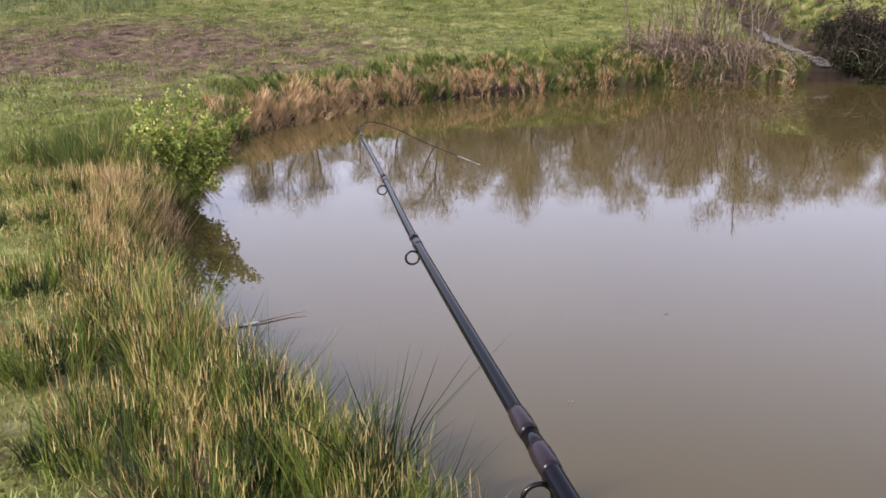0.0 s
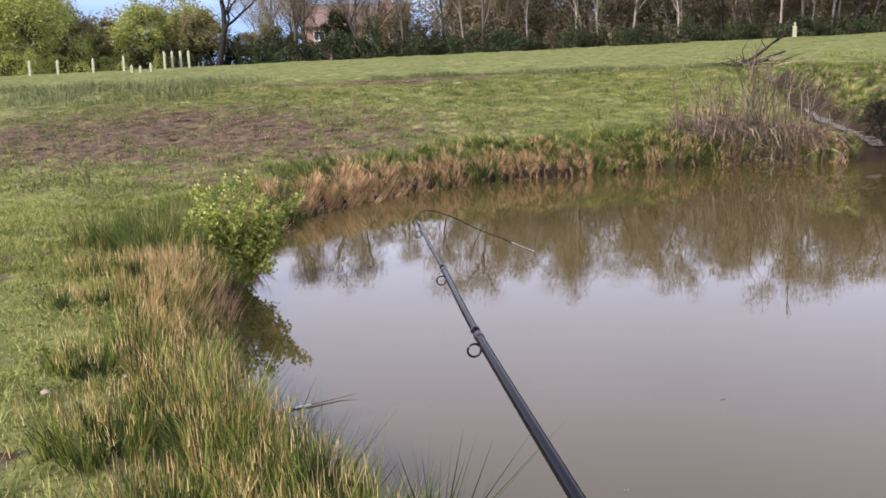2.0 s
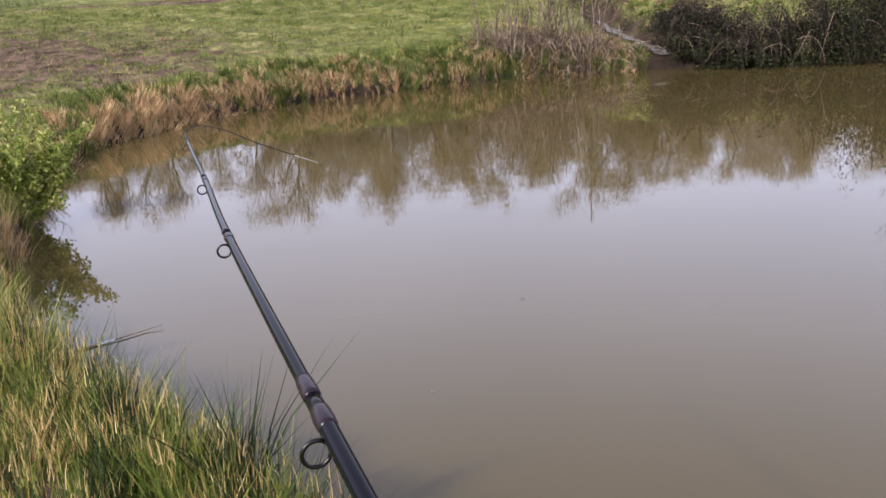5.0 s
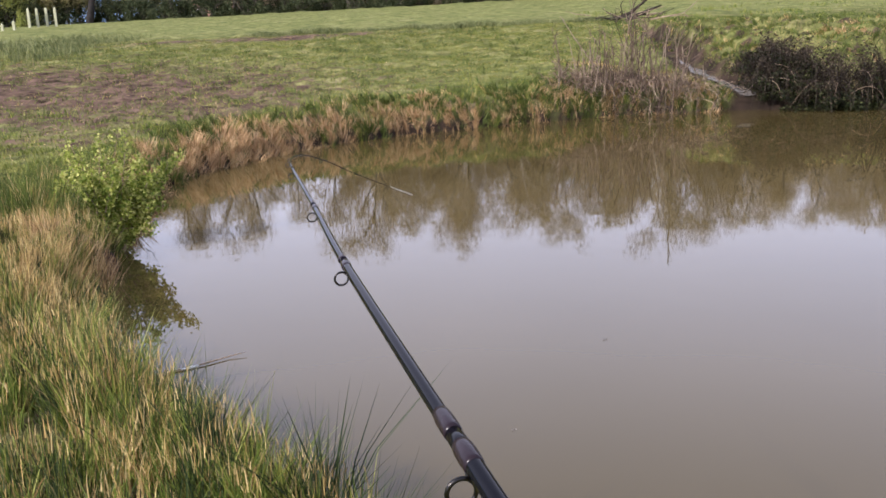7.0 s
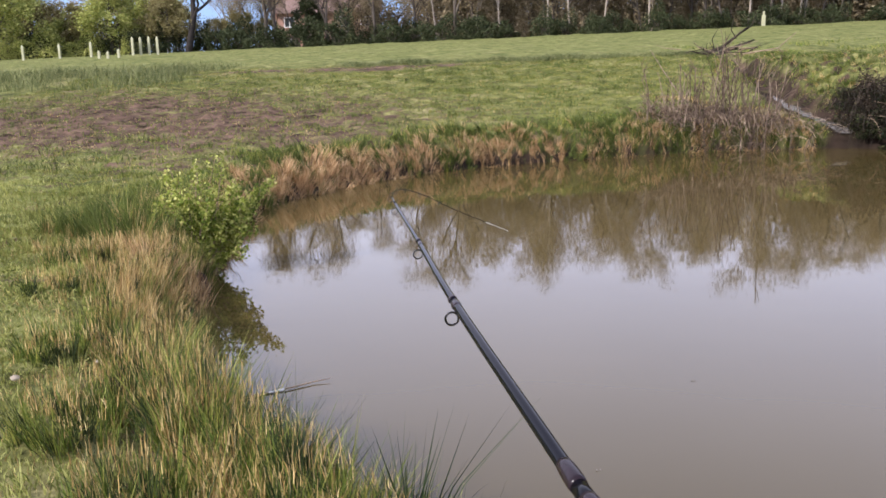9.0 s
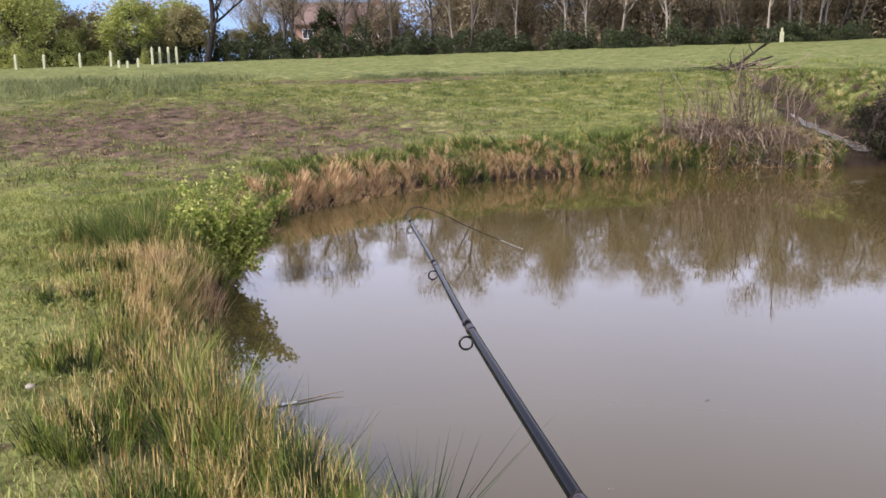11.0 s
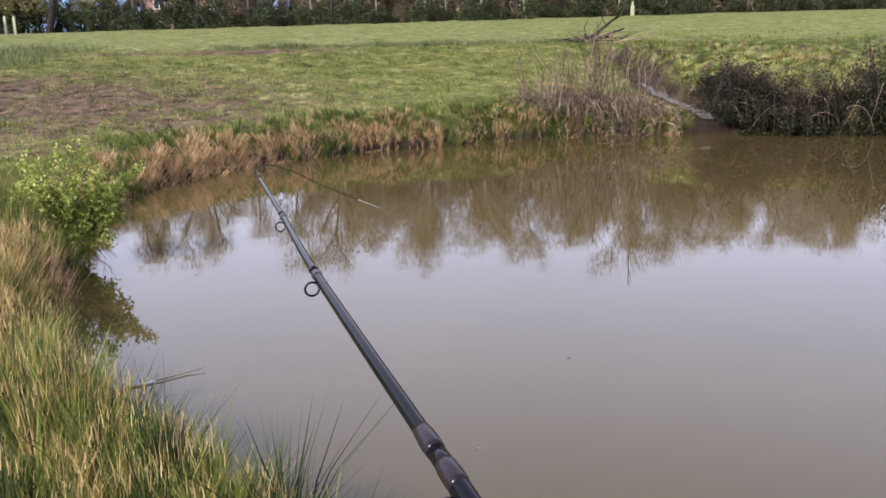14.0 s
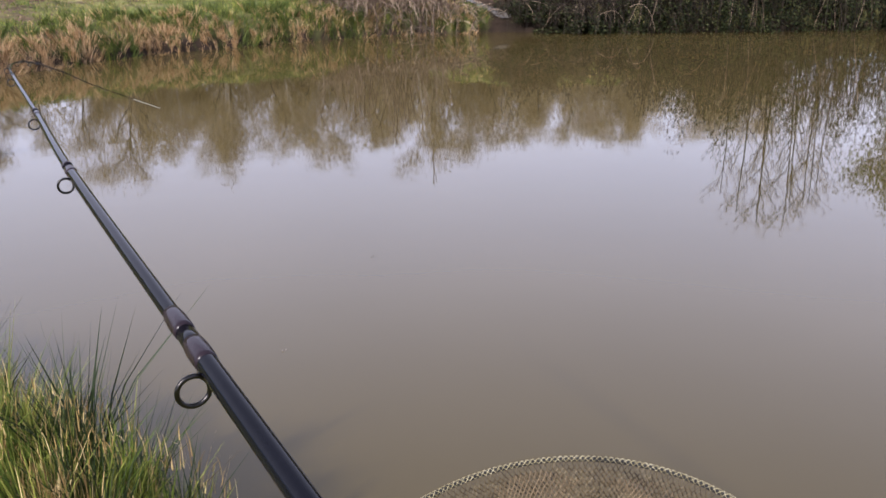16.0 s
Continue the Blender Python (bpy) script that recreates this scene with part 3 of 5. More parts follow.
def tree(name, seed, height, radius, wood_mat, leaf_mat, leaf_size, per_end, label, place, spread=0.8, count=(9, 5, 4), first=0.3, scatter=0.35, group="", bend=0.1, shrink=0.5):
    r = np.random.default_rng(seed)
    wood, ends = branch_tree(r, height, radius, len(count), spread, count=count, first=first, bend=bend, lean=bend, shrink=shrink)
    ob = thing(name, place, label, "tree", group)
    part("trunk", mesh("trunk", *joined(wood), wood_mat, True), ob)
    c = np.repeat(ends, per_end, 0)
    c = c + r.normal(scale=scatter, size=c.shape)
    part("crown", mesh("crown", *leaves(c, leaf_size * r.uniform(0.6, 1.3, len(c)), r), leaf_mat), ob)
    return ob


def spot(x, y, turn=0.0, scale=1.0, sink=0.0):
    return Matrix.Translation((x, y, float(ground(x, y)) - sink)) @ Matrix.Rotation(turn, 4, "Z") @ Matrix.Diagonal((scale, scale, scale, 1))


def planted(first, x, y, turn, scale, label=""):
    ob = copy_thing(first, spot(x, y, turn))
    ob.scale = (scale, scale, scale)
    return tagged(ob, label)


r = np.random.default_rng(21)
BARE = "tall bare woodland tree with budding brown twigs"
kinds = []
for k, (h, rad, cnt, first) in enumerate([(9.8, 0.13, (12, 5, 4), 0.25), (10.6, 0.11, (13, 5, 4), 0.3), (9.0, 0.16, (11, 6, 4), 0.2), (10.0, 0.09, (13, 5, 4), 0.25)]):
    kinds.append(tree("tree", 40 + k, h, rad, PALEBARK if k in (1, 3) else BARK, BUDS, 0.1, 8, BARE, spot(-9 + 9 * k, 77, k), 0.6, cnt, first, 0.4, "woodland edge"))
for k, x in enumerate(np.arange(-19, 66, 0.95)):
    y = 75 + r.uniform(0, 9)
    if (-15.2 < x * 80 / y < -5.0 and k % 3) or -5.0 < x * 80 / y < -1.2:
        continue
    planted(kinds[int(r.integers(4))], x + r.uniform(-0.9, 0.9), y, r.uniform(0, 6.3), r.uniform(0.76, 1.0) * (0.88 if x < 4 else 1.0))
tree("tree", 58, 14.4, 0.11, BARK, BUDS, 0.07, 1, "one taller slim bare tree above the wood", spot(27.6, 76), 0.2, (10, 2), 0.5, 0.1, bend=0.008, shrink=0.12)
for x, s in ((-9.1, 0.95), (-13.9, 1.0), (-13.2, 0.95), (1.6, 1.1)):
    planted(kinds[2], x, 74.3, r.uniform(0, 6), s, "dark-trunked bare tree at the wood's edge")
tree("tree", 61, 10.5, 0.3, DARKBARK, BUDS, 0.12, 1, "spreading dark bare tree at the field edge", spot(-20.3, 74, 1), 1.0, (9, 6, 5), 0.25, 0.3)


def domed_tree(seed, high, wide, leaf_mat, label, place, clumps=70, per=130, size=0.2, low=0.22, group=""):
    """A short trunk, limbs out to clumps of leaves that fill an uneven dome."""
    q = np.random.default_rng(seed)
    ob = thing("tree", place, label, "tree", group)
    u = q.normal(size=(clumps, 3))
    u /= np.linalg.norm(u, axis=1, keepdims=True)
    u *= (q.uniform(0.25, 1.0, clumps) ** 0.45 * (1 + 0.18 * np.sin(u[:, 0] * 4 + seed) * np.cos(u[:, 1] * 3)))[:, None]
    c = u * [wide / 2, wide / 2, high * (1 - low) / 2] + [0, 0, high * (1 + low) / 2]
    c[:, :2] *= np.clip(1.25 - 0.6 * (c[:, 2:] / high) ** 2, 0.4, 1.1)
    wood = [tube([(0, 0, -0.2), (0.05, 0, high * 0.3), (0, 0.08, high * 0.6), (0.05, 0, high * 0.9)], [0.03 * high, 0.022 * high, 0.014 * high, 0.03], 7, caps=False)]
    for e in c[::2]:
        b = np.array([0.03, 0.02, max(0.15 * high, e[2] * 0.55)])
        wood.append(tube([b, (b + e) / 2 + [0, 0, 0.05 * high], e], [0.008 * high, 0.005 * high, 0.012], 4, caps=False))
    part("trunk", mesh("trunk", *joined(wood), BARK, True), ob)
    p = np.repeat(c, per, 0) + q.normal(size=(clumps * per, 3)) * (0.07 * wide * np.repeat(q.uniform(0.6, 1.3, clumps), per))[:, None]
    p[:, 2] = np.maximum(p[:, 2], 0.1)
    part("crown", mesh("crown", *leaves(p, size * q.uniform(0.5, 1.3, len(p)), q), leaf_mat), ob)
    return ob


SPRING = "trees in spring leaf"
leafy = domed_tree(71, 7.4, 6.4, SPRINGLEAF, "broad tree in fresh yellow-green spring leaf", spot(-34.6, 72, 0.4), 80, 150, group=SPRING)
dome = domed_tree(72, 5.6, 4.6, SPRINGLEAF, "round small tree in pale yellow-green leaf", spot(-26.4, 74), 60, 140, group=SPRING)
for x, y, s in ((-40.5, 73, 1.05), (-46, 72, 0.95), (-52, 72, 1.1), (-58, 75, 1.05), (-37.5, 78, 1.15)):
    planted(leafy, x, y, r.uniform(0, 6.3), s)
for x, y, s in ((-31.0, 76, 0.62), (-23.6, 77.5, 1.0), (-43.5, 70.5, 0.7), (-36.8, 71, 0.5)):
    planted(dome, x, y, r.uniform(0, 6.3), s)
domed_tree(73, 4.2, 2.2, TANBUD, "slim pointed tree in pale tan-green bud", spot(-29.5, 75), 40, 110, group=SPRING)
tan = domed_tree(74, 4.6, 4.2, TANBUD, "round bushy tree with brown-grey buds", spot(-22.1, 75), 55, 110, group=SPRING)
for x, y, s in ((-16.8, 78, 0.72), (-18.6, 77, 0.6), (-25.0, 79, 0.95), (-33.2, 78, 1.0), (-14.9, 80, 0.6)):
    planted(tan, x, y, r.uniform(0, 6.3), s)
domed_tree(75, 4.3, 2.6, HEDGELEAF, "dark evergreen tree beside the house", spot(-10.8, 75.5), 45, 140, 0.17, 0.05, "evergreens")


def shrub_mound(name, seed, wide, high, leaf_mat, size, n, label, place, category="shrub", group=""):
    """A dense shrub: stems inside, leaves thick on an uneven mound."""
    q = np.random.default_rng(seed)
    ob = thing(name, place, label, category, group)
    stems = []
    for _ in range(14):
        a = q.uniform(0, 6.28)
        e = np.array([math.cos(a) * wide * 0.45, math.sin(a) * wide * 0.3, high * q.uniform(0.6, 0.95)]) * q.uniform(0.5, 1)
        stems.append(tube([(e[0] * 0.15, e[1] * 0.15, -0.1), e * 0.5 + [0, 0, 0.1 * high], e], [0.05, 0.035, 0.01], 4, caps=False))
    tagged(part("stem_tangle", mesh("stem_tangle", *joined(stems), BARK), ob), kind="stuff")
    u = q.normal(size=(n, 3))
    u /= np.linalg.norm(u, axis=1, keepdims=True)
    u[:, 2] = np.abs(u[:, 2])
    lump = 1 + 0.28 * np.sin(u[:, 0] * 5 + seed) * np.cos(u[:, 1] * 4 + seed) + 0.2 * np.sin(u[:, 2] * 7 + u[:, 0] * 3)
    c = u * (lump * q.uniform(0.55, 1.05, n) ** 0.5)[:, None] * [wide / 2, wide * 0.36, high]
    part("foliage", mesh("foliage", *leaves(c, size * q.uniform(0.6, 1.4, n), q), leaf_mat), ob)
    return ob


hedge = [shrub_mound("hedge_shrub", 80 + k, 3.8, 1.5 + 0.4 * k, HEDGELEAF, 0.16, 3000, "dark evergreen hedge shrub along the field edge", spot(-14 + 3 * k, 73), "shrub", "field hedge") for k in range(3)]
spring = shrub_mound("spring_shrub", 95, 4.2, 2.2, SPRINGLEAF, 0.17, 3600, "low shrub in pale yellow-green spring leaf", spot(-31.5, 72.5), "shrub", "spring shrubs")
for x, y, s in ((-36.5, 70.5, 0.9), (-39, 71, 0.95), (-43, 70, 1.1), (-28.3, 73.5, 0.8), (-24.6, 73.2, 0.55), (-48, 71, 1.0), (-53, 70, 1.1), (-33.8, 70.5, 0.7)):
    planted(spring, x, y, r.uniform(0, 6.3), s)
brush = [shrub_mound("underwood", 90 + k, 4.2, 3.0 + 0.6 * k, BUDS, 0.12, 5200, "brown bare underwood behind the hedge", spot(-10 + 6 * k, 82), "shrub", "underwood") for k in range(2)]
for x in np.arange(-62, 66, 2.0):
    planted(hedge[int(r.integers(3))], x + r.uniform(-0.8, 0.8), 73 + r.uniform(0, 4), r.uniform(0, 6.3), r.uniform(0.6, 1.1) * (1.25 if -27 < x < -17 else 0.95))
for x in np.arange(-60, 70, 1.9):
    if -16.5 < x < -1.0 and r.uniform() < 0.8:
        continue
    if x < -18 and r.uniform() < 0.6:
        continue
    planted(brush[int(r.integers(2))], x, 79 + r.uniform(0, 6), r.uniform(0, 6.3), r.uniform(1.3, 2.0), "brown bare underwood behind the hedge")
for x in np.arange(0, 74, 1.7):          # deeper in the wood
    if 7 < x < 12.5 or 20 < x < 23.5:
        continue
    planted(brush[int(r.integers(2))], x + r.uniform(-0.6, 0.6), 87 + r.uniform(0, 7), r.uniform(0, 6.3), r.uniform(1.9, 2.6), "brown bare underwood deep in the wood")


for x, y, s in ((-11.9, 78, 0.62), (-7.3, 77, 0.6), (-15.6, 79, 0.6)):
    planted(kinds[0], x, y, r.uniform(0, 6.3), s, "small bare tree in front of the house")


# ---- house beyond the trees ----
def house(place):
    ob = thing("house", place, "red brick house with a tiled roof behind the trees", "house")
    w, d, h, ridge = 12.5, 8.0, 5.4, 7.9
    wall = part("wall", mesh("wall", [(-w / 2, 0, 0), (w / 2, 0, 0), (w / 2, d, 0), (-w / 2, d, 0), (-w / 2, 0, h), (w / 2, 0, h), (w / 2, d, h), (-w / 2, d, h), (-w / 2, d / 2, ridge), (w / 2, d / 2, ridge)],
                             [(0, 1, 5, 4), (1, 2, 6, 9, 5), (2, 3, 7, 6), (3, 0, 4, 8, 7)], BRICK), ob)
    e = 0.5
    roof = part("roof", mesh("roof", *joined([
        ([(-w / 2 - e, -e, h - 0.3), (w / 2 + e, -e, h - 0.3), (w / 2 + e, d / 2, ridge + 0.1), (-w / 2 - e, d / 2, ridge + 0.1), (-w / 2 - e, -e, h - 0.1), (w / 2 + e, -e, h - 0.1), (w / 2 + e, d / 2, ridge + 0.3), (-w / 2 - e, d / 2, ridge + 0.3)],
         [(3, 2, 1, 0), (4, 5, 6, 7), (0, 1, 5, 4), (1, 2, 6, 5), (3, 0, 4, 7)]),
        ([(-w / 2 - e, d / 2, ridge + 0.1), (w / 2 + e, d / 2, ridge + 0.1), (w / 2 + e, d + e, h - 0.3), (-w / 2 - e, d + e, h - 0.3), (-w / 2 - e, d / 2, ridge + 0.3), (w / 2 + e, d / 2, ridge + 0.3), (w / 2 + e, d + e, h - 0.1), (-w / 2 - e, d + e, h - 0.1)],
         [(3, 2, 1, 0), (4, 5, 6, 7), (1, 2, 6, 5), (2, 3, 7, 6), (3, 0, 4, 7)])]), ROOFTILE), ob)
    part("chimney", mesh("chimney", *box(3.5, d / 2 - 0.5, ridge - 0.6, 4.6, d / 2 + 0.5, ridge + 1.4), BRICK), roof)
    for x in (-4.6, -1.6, 1.6, 4.6):
        for z in (0.9, 3.5):
            win = part("window", mesh("window_frame", *joined([box(x - 0.65, -0.06, z, x - 0.57, 0.06, z + 1.2), box(x + 0.57, -0.06, z, x + 0.65, 0.06, z + 1.2), box(x - 0.57, -0.06, z, x + 0.57, 0.06, z + 0.08), box(x - 0.57, -0.06, z + 1.12, x + 0.57, 0.06, z + 1.2), box(x - 0.04, -0.06, z + 0.08, x + 0.04, 0.06, z + 1.12)]), WHITE), wall)
            part("pane", mesh("pane", *box(x - 0.57, -0.03, z + 0.08, x + 0.57, -0.01, z + 1.12), GLASS), win)
    return ob


house(Matrix.Translation((-13.4, 112, 4.6)) @ Matrix.Rotation(0.12, 4, "Z"))

# ---- bank vegetation ----
def clump(name, x, y, n, high, wide, tilt, mats, label, group, thick=0.006, heads=0.0, splay=0.28, seed=0, hang=0.0):
    """A tuft of stems: each material is a part. mats: (name, material, share, height factor)."""
    q = np.random.default_rng(seed)
    z = float(ground(x, y))
    ob = thing(name, (x, y, z), label, "rushes", group)
    for part_name, mat, share, tall in mats:
        k = int(n * share)
        tufts = max(3, int(k / 28))       # stems stand in small bunches
        ta, tr = q.uniform(0, 2 * math.pi, tufts), wide / 2 * np.sqrt(q.uniform(0, 1, tufts))
        pick = q.integers(tufts, size=k)
        bx, by = (np.cos(ta) * tr)[pick] + q.normal(scale=0.022, size=k), (np.sin(ta) * tr)[pick] + q.normal(scale=0.022, size=k)
        a, rad = np.arctan2(by, bx), np.hypot(bx, by)
        grown = q.uniform(0.6, 1.15, tufts)[pick]
        swept = q.normal(scale=0.15, size=(tufts, 2))[pick]
        bz = np.maximum(ground(x + bx, y + by), -0.1) - z - 0.03
        h = high * tall * q.uniform(0.45, 1.1, k) * grown
        out = np.stack([np.cos(a), np.sin(a)], 1) * (rad / (wide / 2) * splay * h)[:, None] + (np.array(tilt) + swept) * h[:, None] + q.normal(scale=1.0, size=(k, 2)) * (h * q.choice([0.1, 0.25, 0.6], k, p=[0.52, 0.32, 0.16]))[:, None]
        far = np.linalg.norm(out, axis=1)
        out = out * np.minimum(1.0, 0.75 * h / np.maximum(far, 1e-6))[:, None]
        if hang:                          # some stems droop over the edge
            down = q.uniform(0, 1, k) < hang
            out = np.where(down[:, None], np.array(tilt) * (0.3 * q.uniform(0.3, 1.2, k))[:, None] + q.normal(scale=0.06, size=(k, 2)), out)
            h = np.where(down, -h * q.uniform(0.3, 1.0, k), h)
        v, f = blades(np.stack([bx, by, bz], 1), h, out, thick * q.uniform(0.6, 1.3, k), q, 1.45)
        tagged(part(part_name, mesh(part_name, v, f, mat), ob), kind="stuff")
    if heads:
        k = int(n * heads * 1.4)
        nests = max(4, k // 9)
        a, rad = q.uniform(0, 2 * math.pi, nests), wide / 2 * np.sqrt(q.uniform(0, 1, nests))
        pick = q.integers(nests, size=k)
        bx, by = (np.cos(a) * rad * (1 + splay * high))[pick] + q.normal(scale=0.025, size=k), (np.sin(a) * rad * (1 + splay * high))[pick] + q.normal(scale=0.025, size=k)
        bz = np.maximum(ground(x + bx, y + by), 0) - z + high * (q.uniform(0.15, 0.7, nests)[pick] + q.uniform(-0.12, 0.15, k))
        v, f = blades(np.stack([bx + tilt[0] * high * 0.5, by + tilt[1] * high * 0.5, bz], 1), q.uniform(0.025, 0.1, k), q.normal(scale=0.014, size=(k, 2)), q.uniform(0.0022, 0.0042, k), q)
        tagged(part("broken_stalk", mesh("broken_stalk", v, f, OCHRE), ob, "dry tan broken stalks"), kind="stuff")
    return ob


# the darkest stems paint the shaded gaps inside each clump
MIXED = (("green_tuft", GREEN, 0.52, 0.95), ("dark_tuft", SHADEDRUSH, 0.4, 0.85), ("dead_tuft", STRAW, 0.14, 0.8))
TAN = (("green_tuft", GREEN, 0.45, 0.85), ("dark_tuft", SHADEDRUSH, 0.3, 0.9), ("dead_tuft", STRAW, 0.25, 1.0))
NEARGREEN = (("green_tuft", GREEN, 0.52, 0.95), ("dark_tuft", SHADEDRUSH, 0.24, 1.0), ("dead_tuft", STRAW, 0.2, 0.68))
OLIVE = (("green_tuft", LUSH, 0.8, 0.85), ("dead_tuft", STRAW, 0.2, 0.8))
SOD = (("green_tuft", DEEPGREEN, 0.5, 0.8), ("root_tuft", BROWNTWIG, 0.5, 0.9))
RUSTY = (("dead_tuft", RUST, 0.84, 1.0), ("green_tuft", DEEPGREEN, 0.16, 0.75))
FRESH = (("green_tuft", DEEPGREEN, 0.66, 0.85), ("bright_tuft", GREEN, 0.22, 0.8), ("dead_tuft", STRAW, 0.12, 0.75))
r = np.random.default_rng(5)
seed = 100
# rushes on the near bank, from beside the water outwards
WORDS = {NEARGREEN: "tall dark green rushes standing at the water's edge", MIXED: "tall green rushes with dead tan stems beside the water", TAN: "tan dead rush tussock overhanging the water", FRESH: "soft tussock of tall fresh green grass", RUSTY: "rust-brown dead grass leaning over the water"}


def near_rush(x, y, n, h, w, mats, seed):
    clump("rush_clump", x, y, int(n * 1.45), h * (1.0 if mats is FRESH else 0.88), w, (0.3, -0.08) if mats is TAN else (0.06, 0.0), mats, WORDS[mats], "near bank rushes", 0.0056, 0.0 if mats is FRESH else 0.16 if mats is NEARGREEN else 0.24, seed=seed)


NEAREST = [
        (-0.15, 2.5, 800, 0.48, 0.46, NEARGREEN), (-0.45, 2.85, 900, 0.5, 0.45, NEARGREEN), (-0.7, 3.25, 1000, 0.46, 0.5, NEARGREEN), (-0.65, 2.5, 800, 0.45, 0.5, NEARGREEN),
        (-1.05, 3.7, 1000, 0.44, 0.55, MIXED), (-1.4, 4.2, 900, 0.44, 0.55, MIXED), (-1.1, 3.0, 800, 0.38, 0.6, MIXED), (-1.62, 4.8, 900, 0.46, 0.55, MIXED), (0.08, 2.5, 260, 0.4, 0.4, NEARGREEN)]
ALONG_BANK = [(-1.9, 5.4, 900, 0.36, 0.65, TAN), (-1.65, 3.8, 800, 0.3, 0.7, MIXED), (-2.1, 6.0, 1100, 0.34, 0.75, TAN), (-2.35, 6.7, 1200, 0.34, 0.8, TAN),
        (-2.65, 7.4, 1100, 0.34, 0.85, TAN), (-2.15, 5.0, 700, 0.32, 0.7, MIXED), (-2.75, 6.3, 600, 0.28, 0.6, MIXED), (-3.1, 7.5, 800, 0.3, 0.7, MIXED), (-2.35, 7.5, 700, 0.4, 0.65, RUSTY),
        (-2.5, 8.15, 700, 0.36, 0.6, MIXED), (-2.95, 8.4, 1000, 0.5, 0.8, FRESH), (-3.3, 8.9, 1100, 0.5, 0.9, FRESH), (-3.7, 9.1, 900, 0.42, 0.9, FRESH), (-3.55, 9.9, 800, 0.42, 0.9, FRESH), (-3.1, 10.4, 700, 0.4, 0.8, FRESH), (-3.35, 11.2, 600, 0.32, 0.9, FRESH), (-3.6, 8.3, 500, 0.25, 0.7, FRESH)]
for row in NEAREST + ALONG_BANK:
    seed += 1
    near_rush(*row, seed)
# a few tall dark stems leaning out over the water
clump("rush_clump", 0.06, 2.72, 110, 0.56, 0.6, (0.24, 0.0), (("green_tuft", SHADEDRUSH, 0.85, 1.0), ("dead_tuft", STRAW, 0.15, 0.9)), "sparse tall dark rush stems leaning over the water", "near bank rushes", 0.0075, splay=0.4, seed=99)
# dead grass along the far bank
bank = np.array([(-2.75, 12.3), (-2.6, 13.4), (-2.35, 14.4), (-1.65, 15.85), (-0.75, 17.0), (0.1, 17.9), (1.17, 18.7), (2.7, 19.4), (4.5, 20.3), (5.6, 20.85), (8.9, 20.95)])
reach = np.concatenate([[0], np.cumsum(np.hypot(*np.diff(bank, axis=0).T))])
for k in range(150):
    s = reach[-1] * (k + 0.5) / 150
    i = min(int(np.searchsorted(reach, s)) - 1, len(bank) - 2)
    way = (bank[i + 1] - bank[i]) / (reach[i + 1] - reach[i])
    back = np.array([-way[1], way[0]])                       # away from the water
    at = bank[i] + way * (s - reach[i]) + back * (r.uniform(0.08, 0.32) if r.uniform() < 0.75 else r.uniform(0.25, 0.7))
    dead = np.interp(s, [0, 1.6, 2.2, 4.9, 5.3, 5.8, 6.3, 6.9, 7.6, 9.2, 9.6, 11.0, 11.4, 12.3, 12.7, 14.5], [0.5, 0.6, 0.95, 0.95, 0.5, 0.9, 0.85, 0.3, 0.9, 0.9, 0.1, 0.1, 0.75, 0.6, 0.3, 0.35])
    rusty = r.uniform() < dead
    seed += 1
    lean = -back * r.uniform(-0.1, 0.4) + way * r.normal(scale=0.25)
    clump("bank_tussock", float(at[0]), float(at[1]), 330, (r.uniform(0.15, 0.36) if 1.8 < s < 5.4 else r.uniform(0.08, 0.28)) if rusty else r.uniform(0.14, 0.28), r.uniform(0.25, 0.65), (float(lean[0]), float(lean[1])), RUSTY if rusty else FRESH,
          "rust-brown dead grass tussock on the pond edge" if rusty else "green grass tussock on the pond edge", "far bank tussocks", 0.011, splay=0.8, seed=seed, hang=0.25)

for k in range(70):                                          # long green grass behind the dead fringe
    s = reach[-1] * r.uniform(0.1, 0.95)
    i = min(int(np.searchsorted(reach, s)) - 1, len(bank) - 2)
    way = (bank[i + 1] - bank[i]) / (reach[i + 1] - reach[i])
    at = bank[i] + way * (s - reach[i]) + np.array([-way[1], way[0]]) * r.uniform(0.45, 1.0)
    seed += 1
    clump("bank_tussock", float(at[0]), float(at[1]), 240, r.uniform(0.18, 0.32), r.uniform(0.4, 0.9), (r.uniform(-0.3, 0.3), r.uniform(-0.3, 0.1)), FRESH, "green grass tussock on the pond edge", "far bank tussocks", 0.011, splay=0.7, seed=seed)
for k in range(46):
    px = 3.4 + 5.2 * k / 45 + r.uniform(-0.1, 0.1)
    rise = np.linspace(19.0, 22.5, 120)
    py = float(rise[np.argmax(ground(np.full(120, px), rise) > 0.2)]) + r.uniform(-0.03, 0.2)
    seed += 1
    green = r.uniform() < 0.7
    clump("bank_tussock", px, py, 300, r.uniform(0.14, 0.26), r.uniform(0.3, 0.5), (r.uniform(-0.2, 0.2), r.uniform(-0.5, 0.0)), FRESH if green else RUSTY,
          "green grass tussock on the pond edge" if green else "rust-brown dead grass tussock on the pond edge", "far bank tussocks", 0.011, splay=0.7, seed=seed, hang=0.3)
